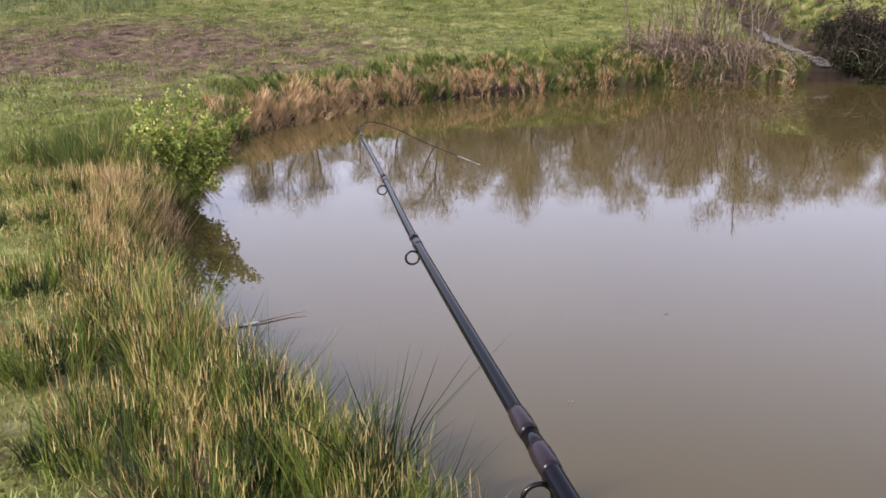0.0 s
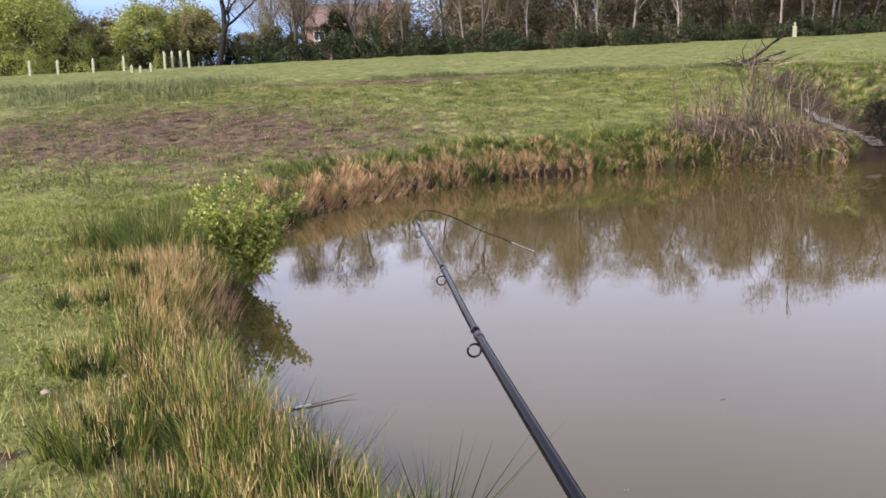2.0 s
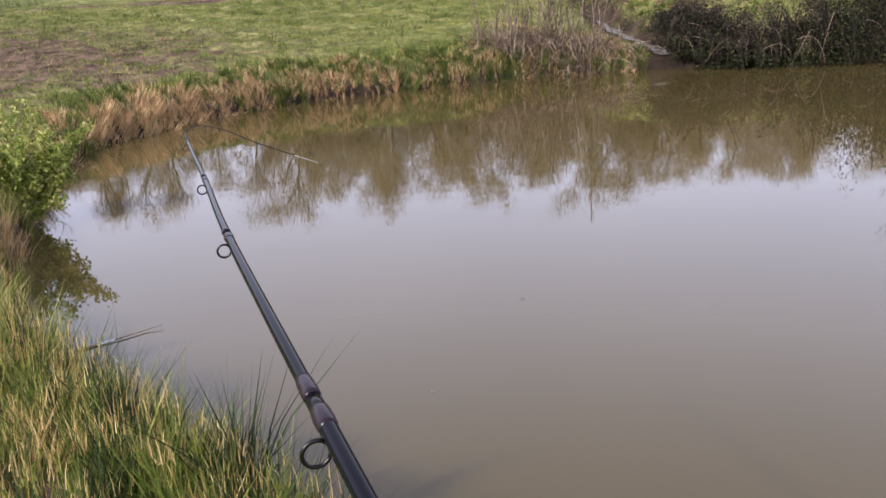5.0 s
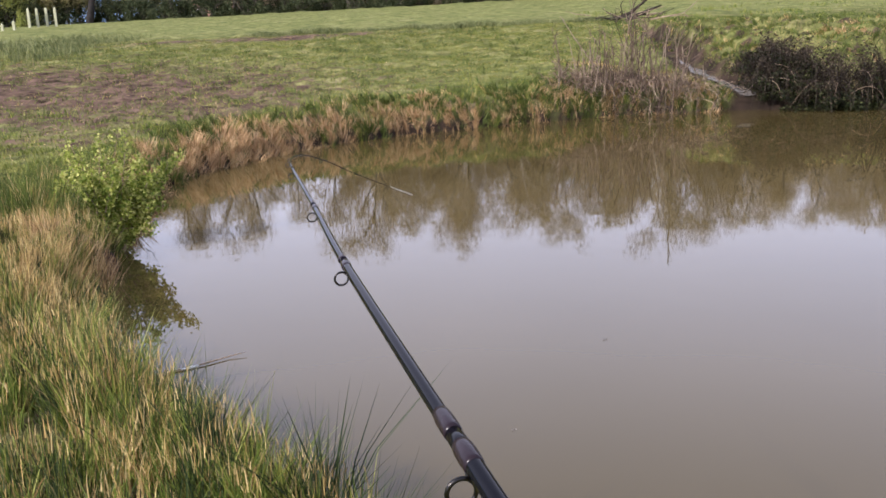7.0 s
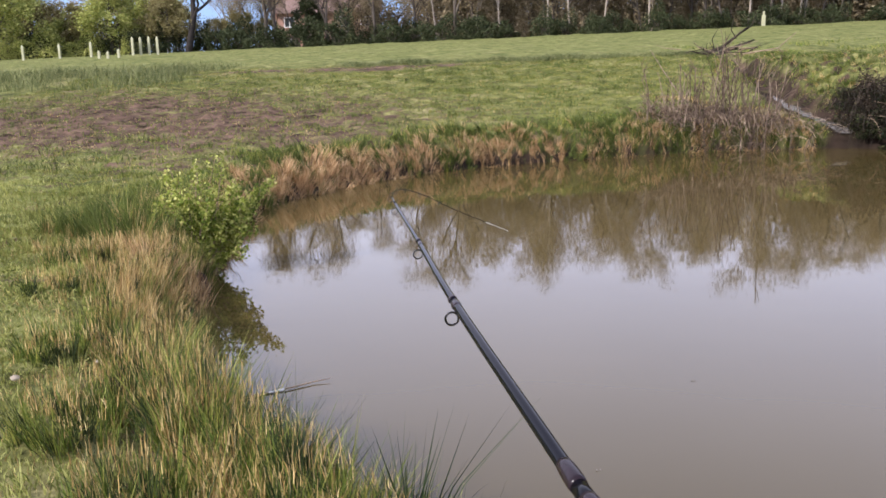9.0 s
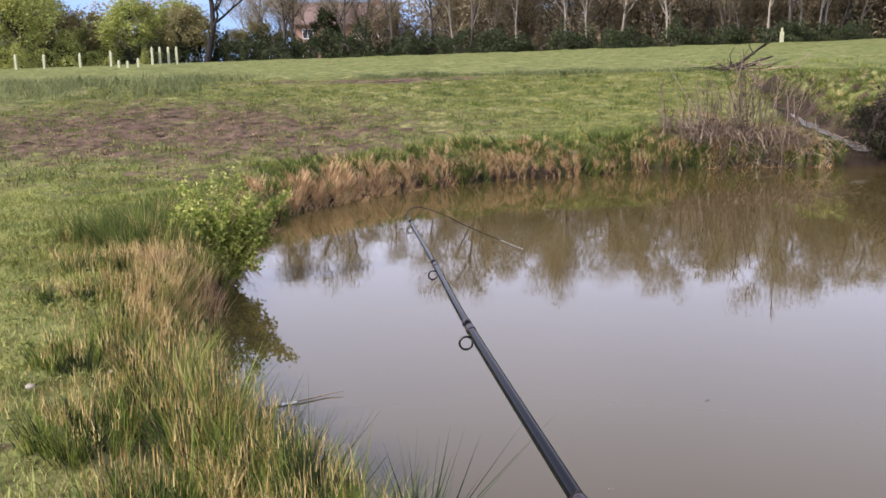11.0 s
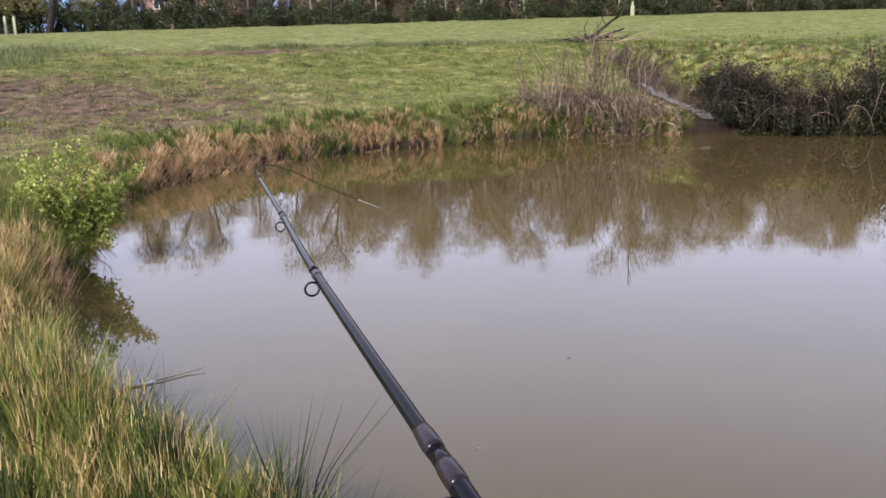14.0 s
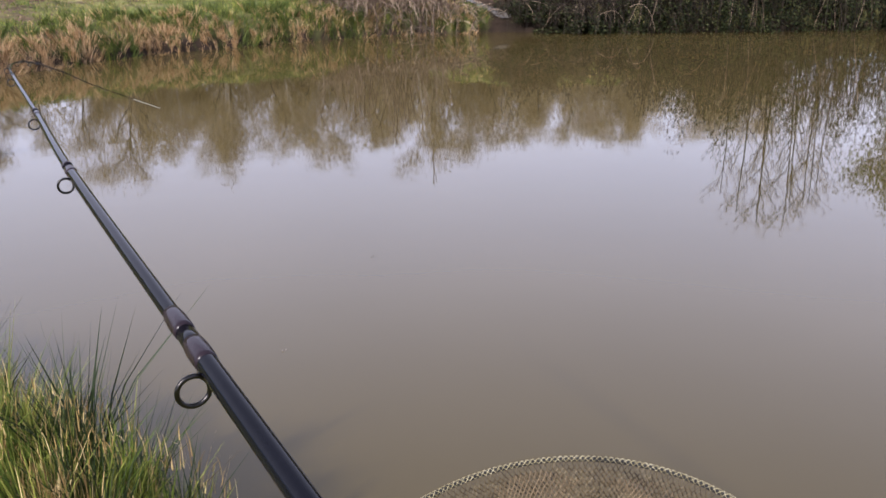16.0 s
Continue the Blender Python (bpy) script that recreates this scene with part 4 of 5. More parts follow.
for k in range(16):
    py = 9.5 + 0.2 * k
    px = float(np.interp(py, [8.6, 10.2, 12.0, 13.4], [-2.3, -2.55, -2.75, -2.45])) - r.uniform(0.05, 0.35)
    seed += 1
    rusty = r.uniform() < 0.6
    clump("bank_tussock", px, py, 420, r.uniform(0.16, 0.32), r.uniform(0.4, 0.7), (r.uniform(0.1, 0.6), r.uniform(-0.4, 0.1)), RUSTY if rusty else FRESH,
          "rust-brown dead grass tussock on the pond edge" if rusty else "green grass tussock on the pond edge", "far bank tussocks", 0.009, splay=0.8, seed=seed, hang=0.3)
# rough grass overhanging the ditch and the hollows beyond it
for k in range(190):
    s = r.uniform(0.22, 0.95)
    side = r.choice([-1, 1]) if s > 0.6 else 1
    px, py = [float(np.interp(s, np.arange(len(dl)) / (len(dl) - 1), dl[:, i])) for i in (0, 1)]
    px += side * r.uniform(0.65, 1.1)
    if k > 26:
        px, py = r.uniform(10.2, 19), r.uniform(20.8, 32)
    seed += 1
    dry = r.uniform() < 0.05
    clump("ditch_tussock", px, py, 170, r.uniform(0.14, 0.28), r.uniform(0.4, 0.9), (-side * 0.4, -0.2), RUSTY if dry else OLIVE if k % 4 == 0 else FRESH,
          "dry tan grass tussock at the ditch" if dry else "green grass tussock at the ditch", "ditch tussocks", 0.014, splay=0.8, seed=seed)

for k in range(60):                                          # sods and roots on the ditch's cut side
    py = r.uniform(21.6, 31)
    px = float(np.interp(py, dl[:, 1], dl[:, 0])) + r.uniform(0.3, 0.8)
    seed += 1
    clump("ditch_tussock", px, py, 60, r.uniform(0.06, 0.16), r.uniform(0.2, 0.5), (-0.5, -0.3), SOD, "small dark sod of grass and roots on the ditch side", "ditch tussocks", 0.014, splay=0.9, seed=seed, hang=0.5)

# ---- leafy bush at the water ----
def leafy_bush(place):
    q = np.random.default_rng(9)
    ob = thing("bush", place, "small willow bush in bright yellow-green young leaf", "bush")
    c = []
    for k in range(52):
        a = q.uniform(0, 6.28)
        e = np.array([math.cos(a) * q.uniform(0.15, 0.72), math.sin(a) * q.uniform(0.1, 0.45), q.uniform(0.3, 1.05)])
        if k > 43:
            e = np.array([-0.45 + 0.1 * (k - 44) + q.normal(scale=0.06), q.normal(scale=0.15), q.uniform(1.05, 1.36)])
        if k < 5:
            e = np.array([0.4 + 0.12 * k, -0.1 + 0.1 * k, 0.72 + 0.07 * k])
        base = np.array([q.uniform(-0.15, 0.15), q.uniform(-0.1, 0.1), -0.05])
        mid = (base + e) / 2 + q.normal(scale=0.05, size=3) + [0, 0, 0.08]
        pts = np.array([base, mid, e])
        part("stem", mesh("stem", *tube(pts, [0.012, 0.008, 0.003], 5), TWIG), ob)
        n = 250 if k < 44 else 90
        t = q.choice([0.3, 0.45, 0.6, 0.72, 0.83, 0.93, 1.0], n)[:, None] + q.normal(scale=0.025, size=(n, 1))
        p = base * (1 - t) ** 2 + 2 * mid * t * (1 - t) + e * t ** 2
        c.append(p + q.normal(scale=0.042, size=p.shape))
    c = np.concatenate(c)
    part("foliage", mesh("foliage", *leaves(c, 0.05 * q.uniform(0.6, 1.4, len(c)), q), LEAF), ob)
    ob.scale = (0.74, 0.82, 0.9)
    return ob


leafy_bush((-2.4, 8.75, float(ground(-2.4, 8.75))))


# ---- bare twiggy shrub on the far bank ----
def twiggy_shrub(place):
    q = np.random.default_rng(12)
    ob = thing("bare_shrub", place, "leafless thicket of thin brown upright twigs over matted dead stems", "shrub")

    def bent(a, e, sag, n=5):
        t = np.linspace(0, 1, n)[:, None]
        m = (a + e) / 2 + sag
        return a * (1 - t) ** 2 + 2 * m * t * (1 - t) + e * t ** 2

    for side in range(9):
        pieces = []
        cx = -1.65 + 0.4 * side
        core = max(0.0, 1 - abs(cx + 0.15) / 1.9)
        for k in range(6 + int(9 * core)):              # upright stems, forked
            b = np.array([cx + q.normal(scale=0.22), q.normal(scale=0.22), 0.0])
            b[2] = float(ground(place[0] + b[0], place[1] + b[1])) - place[2] - 0.05
            h = (0.35 + 0.65 * q.uniform(0, 1) ** 1.2) * (0.85 + 1.5 * core)
            e = b + np.array([q.normal(scale=0.2) * h, q.normal(scale=0.2) * h - 0.05, h])
            p = bent(b, e, q.normal(scale=0.06, size=3))
            pieces.append(tube(p, np.linspace(0.015, 0.0055, 5), 4, caps=False))
            for _ in range(8):
                i = int(q.integers(1, 5))
                o = p[i] + (p[i] - p[i - 1]) * q.uniform(-0.9, 0)
                w = o + np.array([q.normal(scale=0.13), q.normal(scale=0.13), q.uniform(0.08, 0.34)]) * (0.6 + 0.4 * h)
                pieces.append(tube(bent(o, w, q.normal(scale=0.02, size=3), 4), np.linspace(0.008, 0.0035, 4), 3, caps=False))
        tagged(part("stem_tangle", mesh("stem_tangle", *joined(pieces), BROWNTWIG), ob), kind="stuff")
        mat = []
        for k in range(70):                               # matted dead stems leaning down over the water
            b = np.array([cx + q.normal(scale=0.3), q.uniform(-0.25, 0.6), 0.0])
            b[2] = float(ground(place[0] + b[0], place[1] + b[1])) - place[2]
            e = b + np.array([q.normal(scale=0.4) - 0.15, -q.uniform(0.1, 0.75), q.uniform(-0.25, 0.3)])
            e[2] = max(e[2], 0.02 - place[2])
            mat.append(tube(bent(b, e, np.array([0, 0, q.uniform(0.15, 0.55) * (0.6 + 0.6 * core)])), np.linspace(0.0075, 0.003, 5), 3, caps=False))
        tagged(part("dead_stem_mat", mesh("dead_stem_mat", *joined(mat), TWIG), ob, "matted pale dead stems"), kind="stuff")
    return ob


twiggy_shrub((6.75, 21.15, float(ground(6.75, 21.15))))


# ---- brambles ----
def bramble(x, y, wide, high, seed, bare):
    q = np.random.default_rng(seed)
    z = max(0.0, float(ground(x, y)))
    ob = thing("bramble", (x, y, z), "dark bramble thicket with arching brown canes over the water", "bramble", "bramble thickets")
    canes = []
    for _ in range(150):
        b = np.array([q.uniform(-wide / 2, wide / 2), q.uniform(0.0, 1.1), -0.1])
        a = q.uniform(0, 6.28)
        e = b + np.array([math.cos(a) * 0.9, math.sin(a) * 0.5 - 0.5, q.uniform(-0.05, 0.6) * high])
        e[2] = max(e[2], 0.02 - z)
        m = (b + e) / 2 + [0, 0.1, high * q.uniform(0.5, 1.15)]
        t = np.linspace(0, 1, 8)[:, None]
        canes.append(tube(b * (1 - t) ** 2 + 2 * m * t * (1 - t) + e * t ** 2, np.linspace(0.009, 0.003, 8), 3, caps=False))
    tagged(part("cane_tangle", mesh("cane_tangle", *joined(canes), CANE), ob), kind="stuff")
    trail = []
    for _ in range(4):               # pale stems hanging to the water
        b = np.array([q.uniform(-wide / 2, wide / 2), q.uniform(-0.2, 0.3), high * q.uniform(0.25, 0.6)])
        e = np.array([b[0] + q.normal(scale=0.6), -0.45 + q.uniform(-0.15, 0.4), q.uniform(0.03, 0.3) - z])
        m = (b + e) / 2 + [0, -0.25, 0.3 * high]
        t = np.linspace(0, 1, 8)[:, None]
        trail.append(tube(b * (1 - t) ** 2 + 2 * m * t * (1 - t) + e * t ** 2, np.linspace(0.008, 0.003, 8), 4, caps=False))
    tagged(part("trailing_stem", mesh("trailing_stem", *joined(trail), TWIG), ob, "pale dead trailing stems"), kind="stuff")
    n = 11000
    u = q.normal(size=(n, 3))
    u /= np.linalg.norm(u, axis=1, keepdims=True)
    u[:, 2] = np.abs(u[:, 2])
    lump = 1 + 0.38 * np.sin(u[:, 0] * 6 + seed * 1.7) * np.cos(u[:, 1] * 5 + seed) + 0.28 * np.sin(u[:, 2] * 9 + u[:, 0] * 4 + seed * 2.3)
    c = u * (lump * q.uniform(0.4, 1.0, n) ** 0.5)[:, None] * [wide / 2, 0.85, high * 0.8] + [0, 0.45, 0]
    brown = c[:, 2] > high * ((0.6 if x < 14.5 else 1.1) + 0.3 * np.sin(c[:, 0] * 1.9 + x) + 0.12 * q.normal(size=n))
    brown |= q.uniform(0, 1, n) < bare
    part("foliage", mesh("foliage", *leaves(c[~brown], 0.062 * q.uniform(0.5, 1.4, int((~brown).sum())), q), SHADEDLEAF), ob)
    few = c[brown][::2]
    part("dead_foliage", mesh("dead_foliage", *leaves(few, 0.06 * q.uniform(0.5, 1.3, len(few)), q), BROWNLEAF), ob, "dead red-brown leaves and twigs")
    return ob


for k, (x, y, w, h, bare) in enumerate([(10.3, 21.5, 1.0, 0.85, 0.4), (10.1, 20.75, 1.0, 1.0, 0.4), (10.45, 20.6, 1.2, 1.25, 0.3), (10.9, 20.3, 1.5, 1.2, 0.1), (11.6, 20.1, 1.7, 1.5, 0.06), (12.5, 19.7, 2.0, 1.9, 0.22), (13.6, 19.35, 2.2, 2.6, 0.25), (15.0, 18.9, 2.4, 3.1, 0.08), (16.5, 18.55, 2.5, 3.0, 0.06), (18.2, 18.0, 2.6, 3.3, 0.06), (20.0, 17.2, 2.8, 2.9, 0.06), (22.0, 16.4, 2.8, 2.8, 0.06), (23.9, 15.3, 2.8, 2.4, 0.06)]):
    bramble(x, y - (0.35 if x > 10.6 else 0.15), w, h, 300 + k, bare)
tall = tree("tree", 91, 7.1, 0.042, DARKBARK, BUDS, 0.035, 2, "slender bare tree standing behind the brambles", spot(23.2, 28, 0), 0.95, (22, 5, 3), 0.15, 0.08, "slender trees", 0.04, 0.27)
for x, y, s in ((23.7, 27.5, 1.02), (24.3, 28.6, 1.1), (24.8, 27.6, 1.04), (25.4, 28.4, 1.12), (25.9, 27.7, 1.0), (26.5, 28.3, 1.0), (27.1, 28.0, 0.95), (22.6, 28.5, 0.9)):
    planted(tall, x, y, r.uniform(0, 6), s)
tree("tree", 93, 6.2, 0.1, BARK, LEAFDULL, 0.11, 7, "small tree in fresh green leaf behind the brambles", spot(28.6, 26.5, 0), 0.75, (12, 6, 4), 0.15, 0.3)

# ---- fallen boughs and stile at the ditch head ----
def fallen_bough(x, y, pieces, label, mat):
    z = float(ground(x, y))
    ob = thing("fallen_bough", (x, y, z), label, "dead wood", "fallen boughs")
    for name, pts, rad in pieces:
        part(name, mesh(name, *tube(pts, rad, 7), mat, True), ob)
    return ob


fallen_bough(12.2, 38.6, [("limb", [(-1.1, 0, 0.05), (-0.2, 0, 0.35), (0.9, 0, 1.2)], [0.11, 0.08, 0.03]), ("limb", [(-0.3, 0.1, 0.1), (0.5, 0, 0.4), (1.2, 0.1, 0.65)], [0.09, 0.07, 0.03]), ("branch", [(0.6, 0, 0.95), (1.05, 0.1, 1.2), (1.25, 0, 1.75)], [0.035, 0.025, 0.01]), ("branch", [(-0.5, 0, 0.2), (-0.6, 0.1, 0.7), (-0.35, 0, 1.2)], [0.03, 0.02, 0.008]), ("branch", [(0.2, 0.1, 0.3), (0.8, 0.2, 0.25), (1.4, 0.1, 0.35)], [0.035, 0.03, 0.012]), ("branch", [(0.4, 0, 0.7), (0.2, 0.1, 1.1), (0.35, 0.2, 1.5)], [0.025, 0.018, 0.008])], "dark fallen bough propped over the ditch head", CANE)
def brush_heap(x, y):
    q = np.random.default_rng(44)
    z = float(ground(x, y))
    ob = thing("brush_heap", (x, y, z), "heap of grey dead sticks across the ditch head", "dead wood")
    for k in range(38):
        b = np.array([q.normal(scale=0.7), q.normal(scale=0.35), 0.0])
        b[2] = float(ground(x + b[0], y + b[1])) - z + q.uniform(0, 0.25)
        e = b + np.array([q.normal(scale=0.8), q.normal(scale=0.3), q.uniform(-0.05, 0.4)])
        part("stick", mesh("stick", *tube([b, (b + e) / 2 + q.normal(scale=0.06, size=3), e], [0.02, 0.015, 0.007], 5), (CANE, TWIG, BARK)[k % 3]), ob)
    return ob


brush_heap(11.75, 37.4)
fallen_bough(13.4, 36.5, [("limb", [(-1.2, 0, 0.1), (0.2, 0, 0.3), (0.9, 0, 0.9)], [0.03, 0.022, 0.01]), ("branch", [(0.2, 0, 0.3), (0.5, 0.2, 0.1), (1.0, 0.1, -0.02)], [0.02, 0.016, 0.008])], "brown broken branch lying in the grass", TWIG)


# ---- posts at the far field edge ----
def tree_guard(x, y, high):
    z = float(ground(x, y))
    ob = thing("post", (x, y, z), "pale wooden post with a pointed top standing in the grass", "post", "posts at the field edge")
    w = 0.07
    v, f = box(-w, -w, -0.1, w, w, high)
    v += [(0, 0, high + 0.12)]
    part("shaft", mesh("shaft", v, [q for q in f if q != (4, 5, 6, 7)] + [(4, 5, 8), (5, 6, 8), (6, 7, 8), (7, 4, 8)], POSTWOOD), ob)


for x, y, h in [(-29.2, 60, 0.9), (-27.3, 60, 0.85), (-25.1, 60.5, 0.9), (-23.2, 61, 0.9), (-20.4, 61, 1.1), (-20.0, 61.4, 1.1), (-19.55, 61.8, 1.1), (-19.05, 62, 1.1), (-21.2, 57, 0.38), (-20.65, 57, 0.36), (-19.9, 56.8, 0.45)]:
    tree_guard(x, y, h)
z = float(ground(25.0, 70.3))
marker = thing("post", (25.0, 70.3, z), "short white marker post at the hedge", "post")
part("shaft", mesh("shaft", *joined([box(-0.12, -0.1, -0.1, 0.12, 0.1, 0.75), box(-0.06, -0.06, 0.75, 0.06, 0.06, 1.05)]), POSTWOOD), marker)

# ---- stick in the water ----
stick = thing("dead_stick", (-1.05, 5.23, 0.0), "thin dead stick lying out over the water", "stick")
part("stem", mesh("stem", *tube([(-0.34, -0.27, 0.004), (-0.2, -0.13, 0.012), (-0.08, -0.05, 0.006), (0.06, 0.03, 0.01), (0.2, 0.13, 0.012), (0.3, 0.17, 0.02)], [0.007, 0.006, 0.0065, 0.005, 0.0035, 0.0015], 6), TWIG, True), stick)
part("peeled_end", mesh("peeled_end", *tube([(-0.06, -0.04, 0.0075), (0.03, 0.012, 0.0095)], [0.0062, 0.0058], 6), WHITE), stick, "pale peeled patch")

# ---- fishing rod ----
def fishing_rod():
    line = np.array([(0.2105, -0.05, 1.536), (0.15, 0.29, 1.5507), (0.086, 0.6486, 1.566), (-0.0046, 1.1625, 1.588), (-0.0591, 1.54, 1.6), (-0.1189, 1.9174, 1.617), (-0.1331, 2.0484, 1.6187),
                     (-0.1306, 2.1797, 1.614), (-0.1094, 2.3006, 1.6002), (-0.0554, 2.4191, 1.5643), (0.0204, 2.5133, 1.5119), (0.1805, 2.6551, 1.4228)])
    fine, s = [], np.linspace(0, len(line) - 1, 90)
    for q in s:                       # Catmull-Rom through the stations
        i = min(int(q), len(line) - 2)
        t = q - i
        p0, p1, p2, p3 = line[max(i - 1, 0)], line[i], line[i + 1], line[min(i + 2, len(line) - 1)]
        fine.append(0.5 * (2 * p1 + (p2 - p0) * t + (2 * p0 - 5 * p1 + 4 * p2 - p3) * t * t + (3 * p1 - p0 - 3 * p2 + p3) * t ** 3))
    fine = np.array(fine)
    along = np.concatenate([[0], np.cumsum(np.linalg.norm(np.diff(fine, axis=0), axis=1))])
    girth = np.interp(along, [0, 0.7, 0.74, 1.2, 1.25, 1.6, 1.63, 1.99, 2.02, 2.2, 2.5, along[-1]], [0.0086, 0.0078, 0.0069, 0.0062, 0.0055, 0.005, 0.0043, 0.0036, 0.0027, 0.0019, 0.0013, 0.0008])
    origin = line[0]
    ob = thing("fishing_rod", tuple(origin), "black carbon fishing rod with a fine bent tip over the pond", "fishing rod")

    def at(a):
        p = np.array([np.interp(a, along, fine[:, i]) for i in range(3)])
        d = np.array([np.interp(a + 0.01, along, fine[:, i]) - np.interp(a - 0.01, along, fine[:, i]) for i in range(3)])
        return p, d / np.linalg.norm(d), float(np.interp(a, along, girth))

    cut = [0.0, 0.72, 1.233, 1.614, 1.997, along[-1] - 0.1, along[-1]]
    for k in range(6):
        t = np.linspace(cut[k], cut[k + 1], 26)
        part("white_tip" if k == 5 else "blank", mesh("blank", *tube(np.array([at(q)[0] for q in t]) - origin, [at(q)[2] for q in t], 20), WHITETIP if k == 5 else BLANK, True), ob)
    for a, long in ((0.672, 0.036), (0.73, 0.04), (1.215, 0.022), (1.245, 0.012), (1.6, 0.024), (1.63, 0.011), (1.985, 0.02)):
        t = np.linspace(a - long / 2, a + long / 2, 7)
        part("binding", mesh("binding", *tube(np.array([at(q)[0] for q in t]) - origin, [at(q)[2] * k for q, k in zip(t, (1.02, 1.1, 1.14, 1.15, 1.14, 1.1, 1.02))], 20), BINDING, True), ob)
    for a, ring in ((0.648, 0.0115), (1.195, 0.0088), (1.57, 0.0078), (1.955, 0.0066), (2.1, 0.0052), (2.19, 0.0048), (2.28, 0.0045), (2.38, 0.004), (2.48, 0.0038), (2.58, 0.0035), (2.69, 0.003), (2.78, 0.003)):
        if a > along[-1] - 0.03:
            continue
        p, d, g = at(a)
        side = np.cross(d, (0, 0, 1.0))
        side /= np.linalg.norm(side)
        down = -np.cross(side, d) * 0.75 - side * 0.66
        down /= np.linalg.norm(down)
        centre = p + down * (g + ring * 1.02) - origin
        across = np.cross(d, down)
        c = np.arange(20) * 2 * math.pi / 20
        guide = part("guide", mesh("ring", *tube(centre + ring * (np.cos(c)[:, None] * down + np.sin(c)[:, None] * across), ring * 0.17, 8, closed=True), METAL, True), ob)
        foot = [p - origin + d * ring * 1.6 + down * g * 0.9, p - origin + d * ring * 0.5 + down * (g + ring * 0.1), centre - down * ring * 0.9]
        part("foot", mesh("foot", *tube(foot, [ring * 0.1, ring * 0.14, ring * 0.12], 6), METAL, True), guide)
    return ob


fishing_rod()


# ---- landing net ----
def strand(a, b, r):
    """A thin three-sided cord from a to b."""
    d = b - a
    u = np.array([-d[1], d[0], 0.0])
    u *= r / (math.sqrt(u @ u) + 1e-9)
    w = np.array([0.0, 0.0, r])
    return [(p + o).tolist() for p in (a, b) for o in (u, -0.5 * u + 0.87 * w, -0.5 * u - 0.87 * w)], [(0, 1, 4, 3), (1, 2, 5, 4), (2, 0, 3, 5)]


def landing_net():
    centre, rad = np.array([0.655, 0.99, 0.88]), 0.4
    ob = thing("landing_net", tuple(centre), "landing net with fine brown mesh on a round rim", "landing net")
    a = np.arange(60) * 2 * math.pi / 60
    rim = np.stack([np.cos(a) * rad, np.sin(a) * rad, 0.02 * np.sin(2 * a)], 1)
    part("rim", mesh("rim", *tube(rim, 0.0052, 10, closed=True), RUBBER, True), ob)
    rings, around = 84, 230
    pts = np.zeros((rings, around, 3))
    for i in range(rings):
        s = max(0, i - 4) / (rings - 5)
        ang = (np.arange(around) + 0.5 * (i % 2)) * 2 * math.pi / around
        rr = (rad - 0.01) * (1 - 0.93 * s)
        pts[i] = np.stack([np.cos(ang) * rr, np.sin(ang) * rr, -0.006 + 0.02 * np.sin(2 * ang) * (1 - s) - 0.2 * math.sin(s * math.pi / 2) + 0.008 * np.sin(ang * 9 + s * 9) * s], 1)
    for i in range(5):                # the mesh is wrapped over the rim
        turn = radians(-50 + 62 * i)
        ang = (np.arange(around) + 0.5 * (i % 2)) * 2 * math.pi / around
        rr = rad + 0.006 * math.cos(turn)
        pts[i] = np.stack([np.cos(ang) * rr, np.sin(ang) * rr, 0.02 * np.sin(2 * ang) + 0.006 * math.sin(turn)], 1)
    cords = []
    for i in range(rings - 1):
        for j in range(around):
            for k in (j, (j + (1 if i % 2 else -1)) % around):
                cords.append(strand(pts[i, j], pts[i + 1, k], 0.0016 if i > 4 else 0.0009))
    wrap = 2 * around * 4
    part("rim_wrap", mesh("rim_wrap", *joined(cords[:wrap]), NETPALE), ob, "pale beige mesh wrapped over the rim")
    part("mesh_bag", mesh("mesh_bag", *joined(cords[wrap:]), NETCORD), ob, "brown knotless mesh")
    low = []
    lower = pts[4:60, : around // 2 + 8].copy()              # a second layer on the far side
    lower[..., 2] = lower[..., 2] * 1.5 - 0.02 + 0.02 * np.sin(lower[..., 0] * 22) * np.cos(lower[..., 1] * 17)
    lower[..., :2] *= 0.94
    for i in range(len(lower) - 1):
        for j in range(1, lower.shape[1] - 1):
            for k in (j, j + (1 if i % 2 else -1)):
                low.append(strand(lower[i, j], lower[i + 1, k], 0.0012))
    part("bag_fold", mesh("bag_fold", *joined(low), NETFOLD), ob, "tan fold of the bag behind")
    b = np.linspace(radians(35), radians(150), 24)
    part("seam", mesh("seam", *tube(np.stack([np.cos(b) * rad * 0.86, np.sin(b) * rad * 0.8, -0.07 - 0.03 * np.cos(b)], 1), 0.006, 8), SEAM, True), ob, "brown seam cord inside the bag")
    foot = np.array([0.62, -0.35, float(ground(0.62, -0.35))]) - centre
    part("handle", mesh("handle", *tube([(0, -rad, 0), (0, -rad - 0.2, -0.03), foot], [0.011, 0.012, 0.014], 14), BLANK, True), ob, "black carbon pole")
    return ob


landing_net()

# ---- stones and litter ----
for x, y, s in ((-2.2, 4.3, 0.024), (-1.9, 4.6, 0.014)):
    bm = bmesh.new()
    bmesh.ops.create_icosphere(bm, subdivisions=2, radius=s)
    for v in bm.verts:
        v.co *= 1 + 0.25 * noise.noise(v.co * 40)
        v.co.z *= 0.6
    me = bpy.data.meshes.new("stone")
    bm.to_mesh(me)
    me.materials.append(STONE)
    tagged(new("stone", me), "small pale stone lying in the grass", "stone").location = (x, y, float(ground(x, y)) + 0.06)

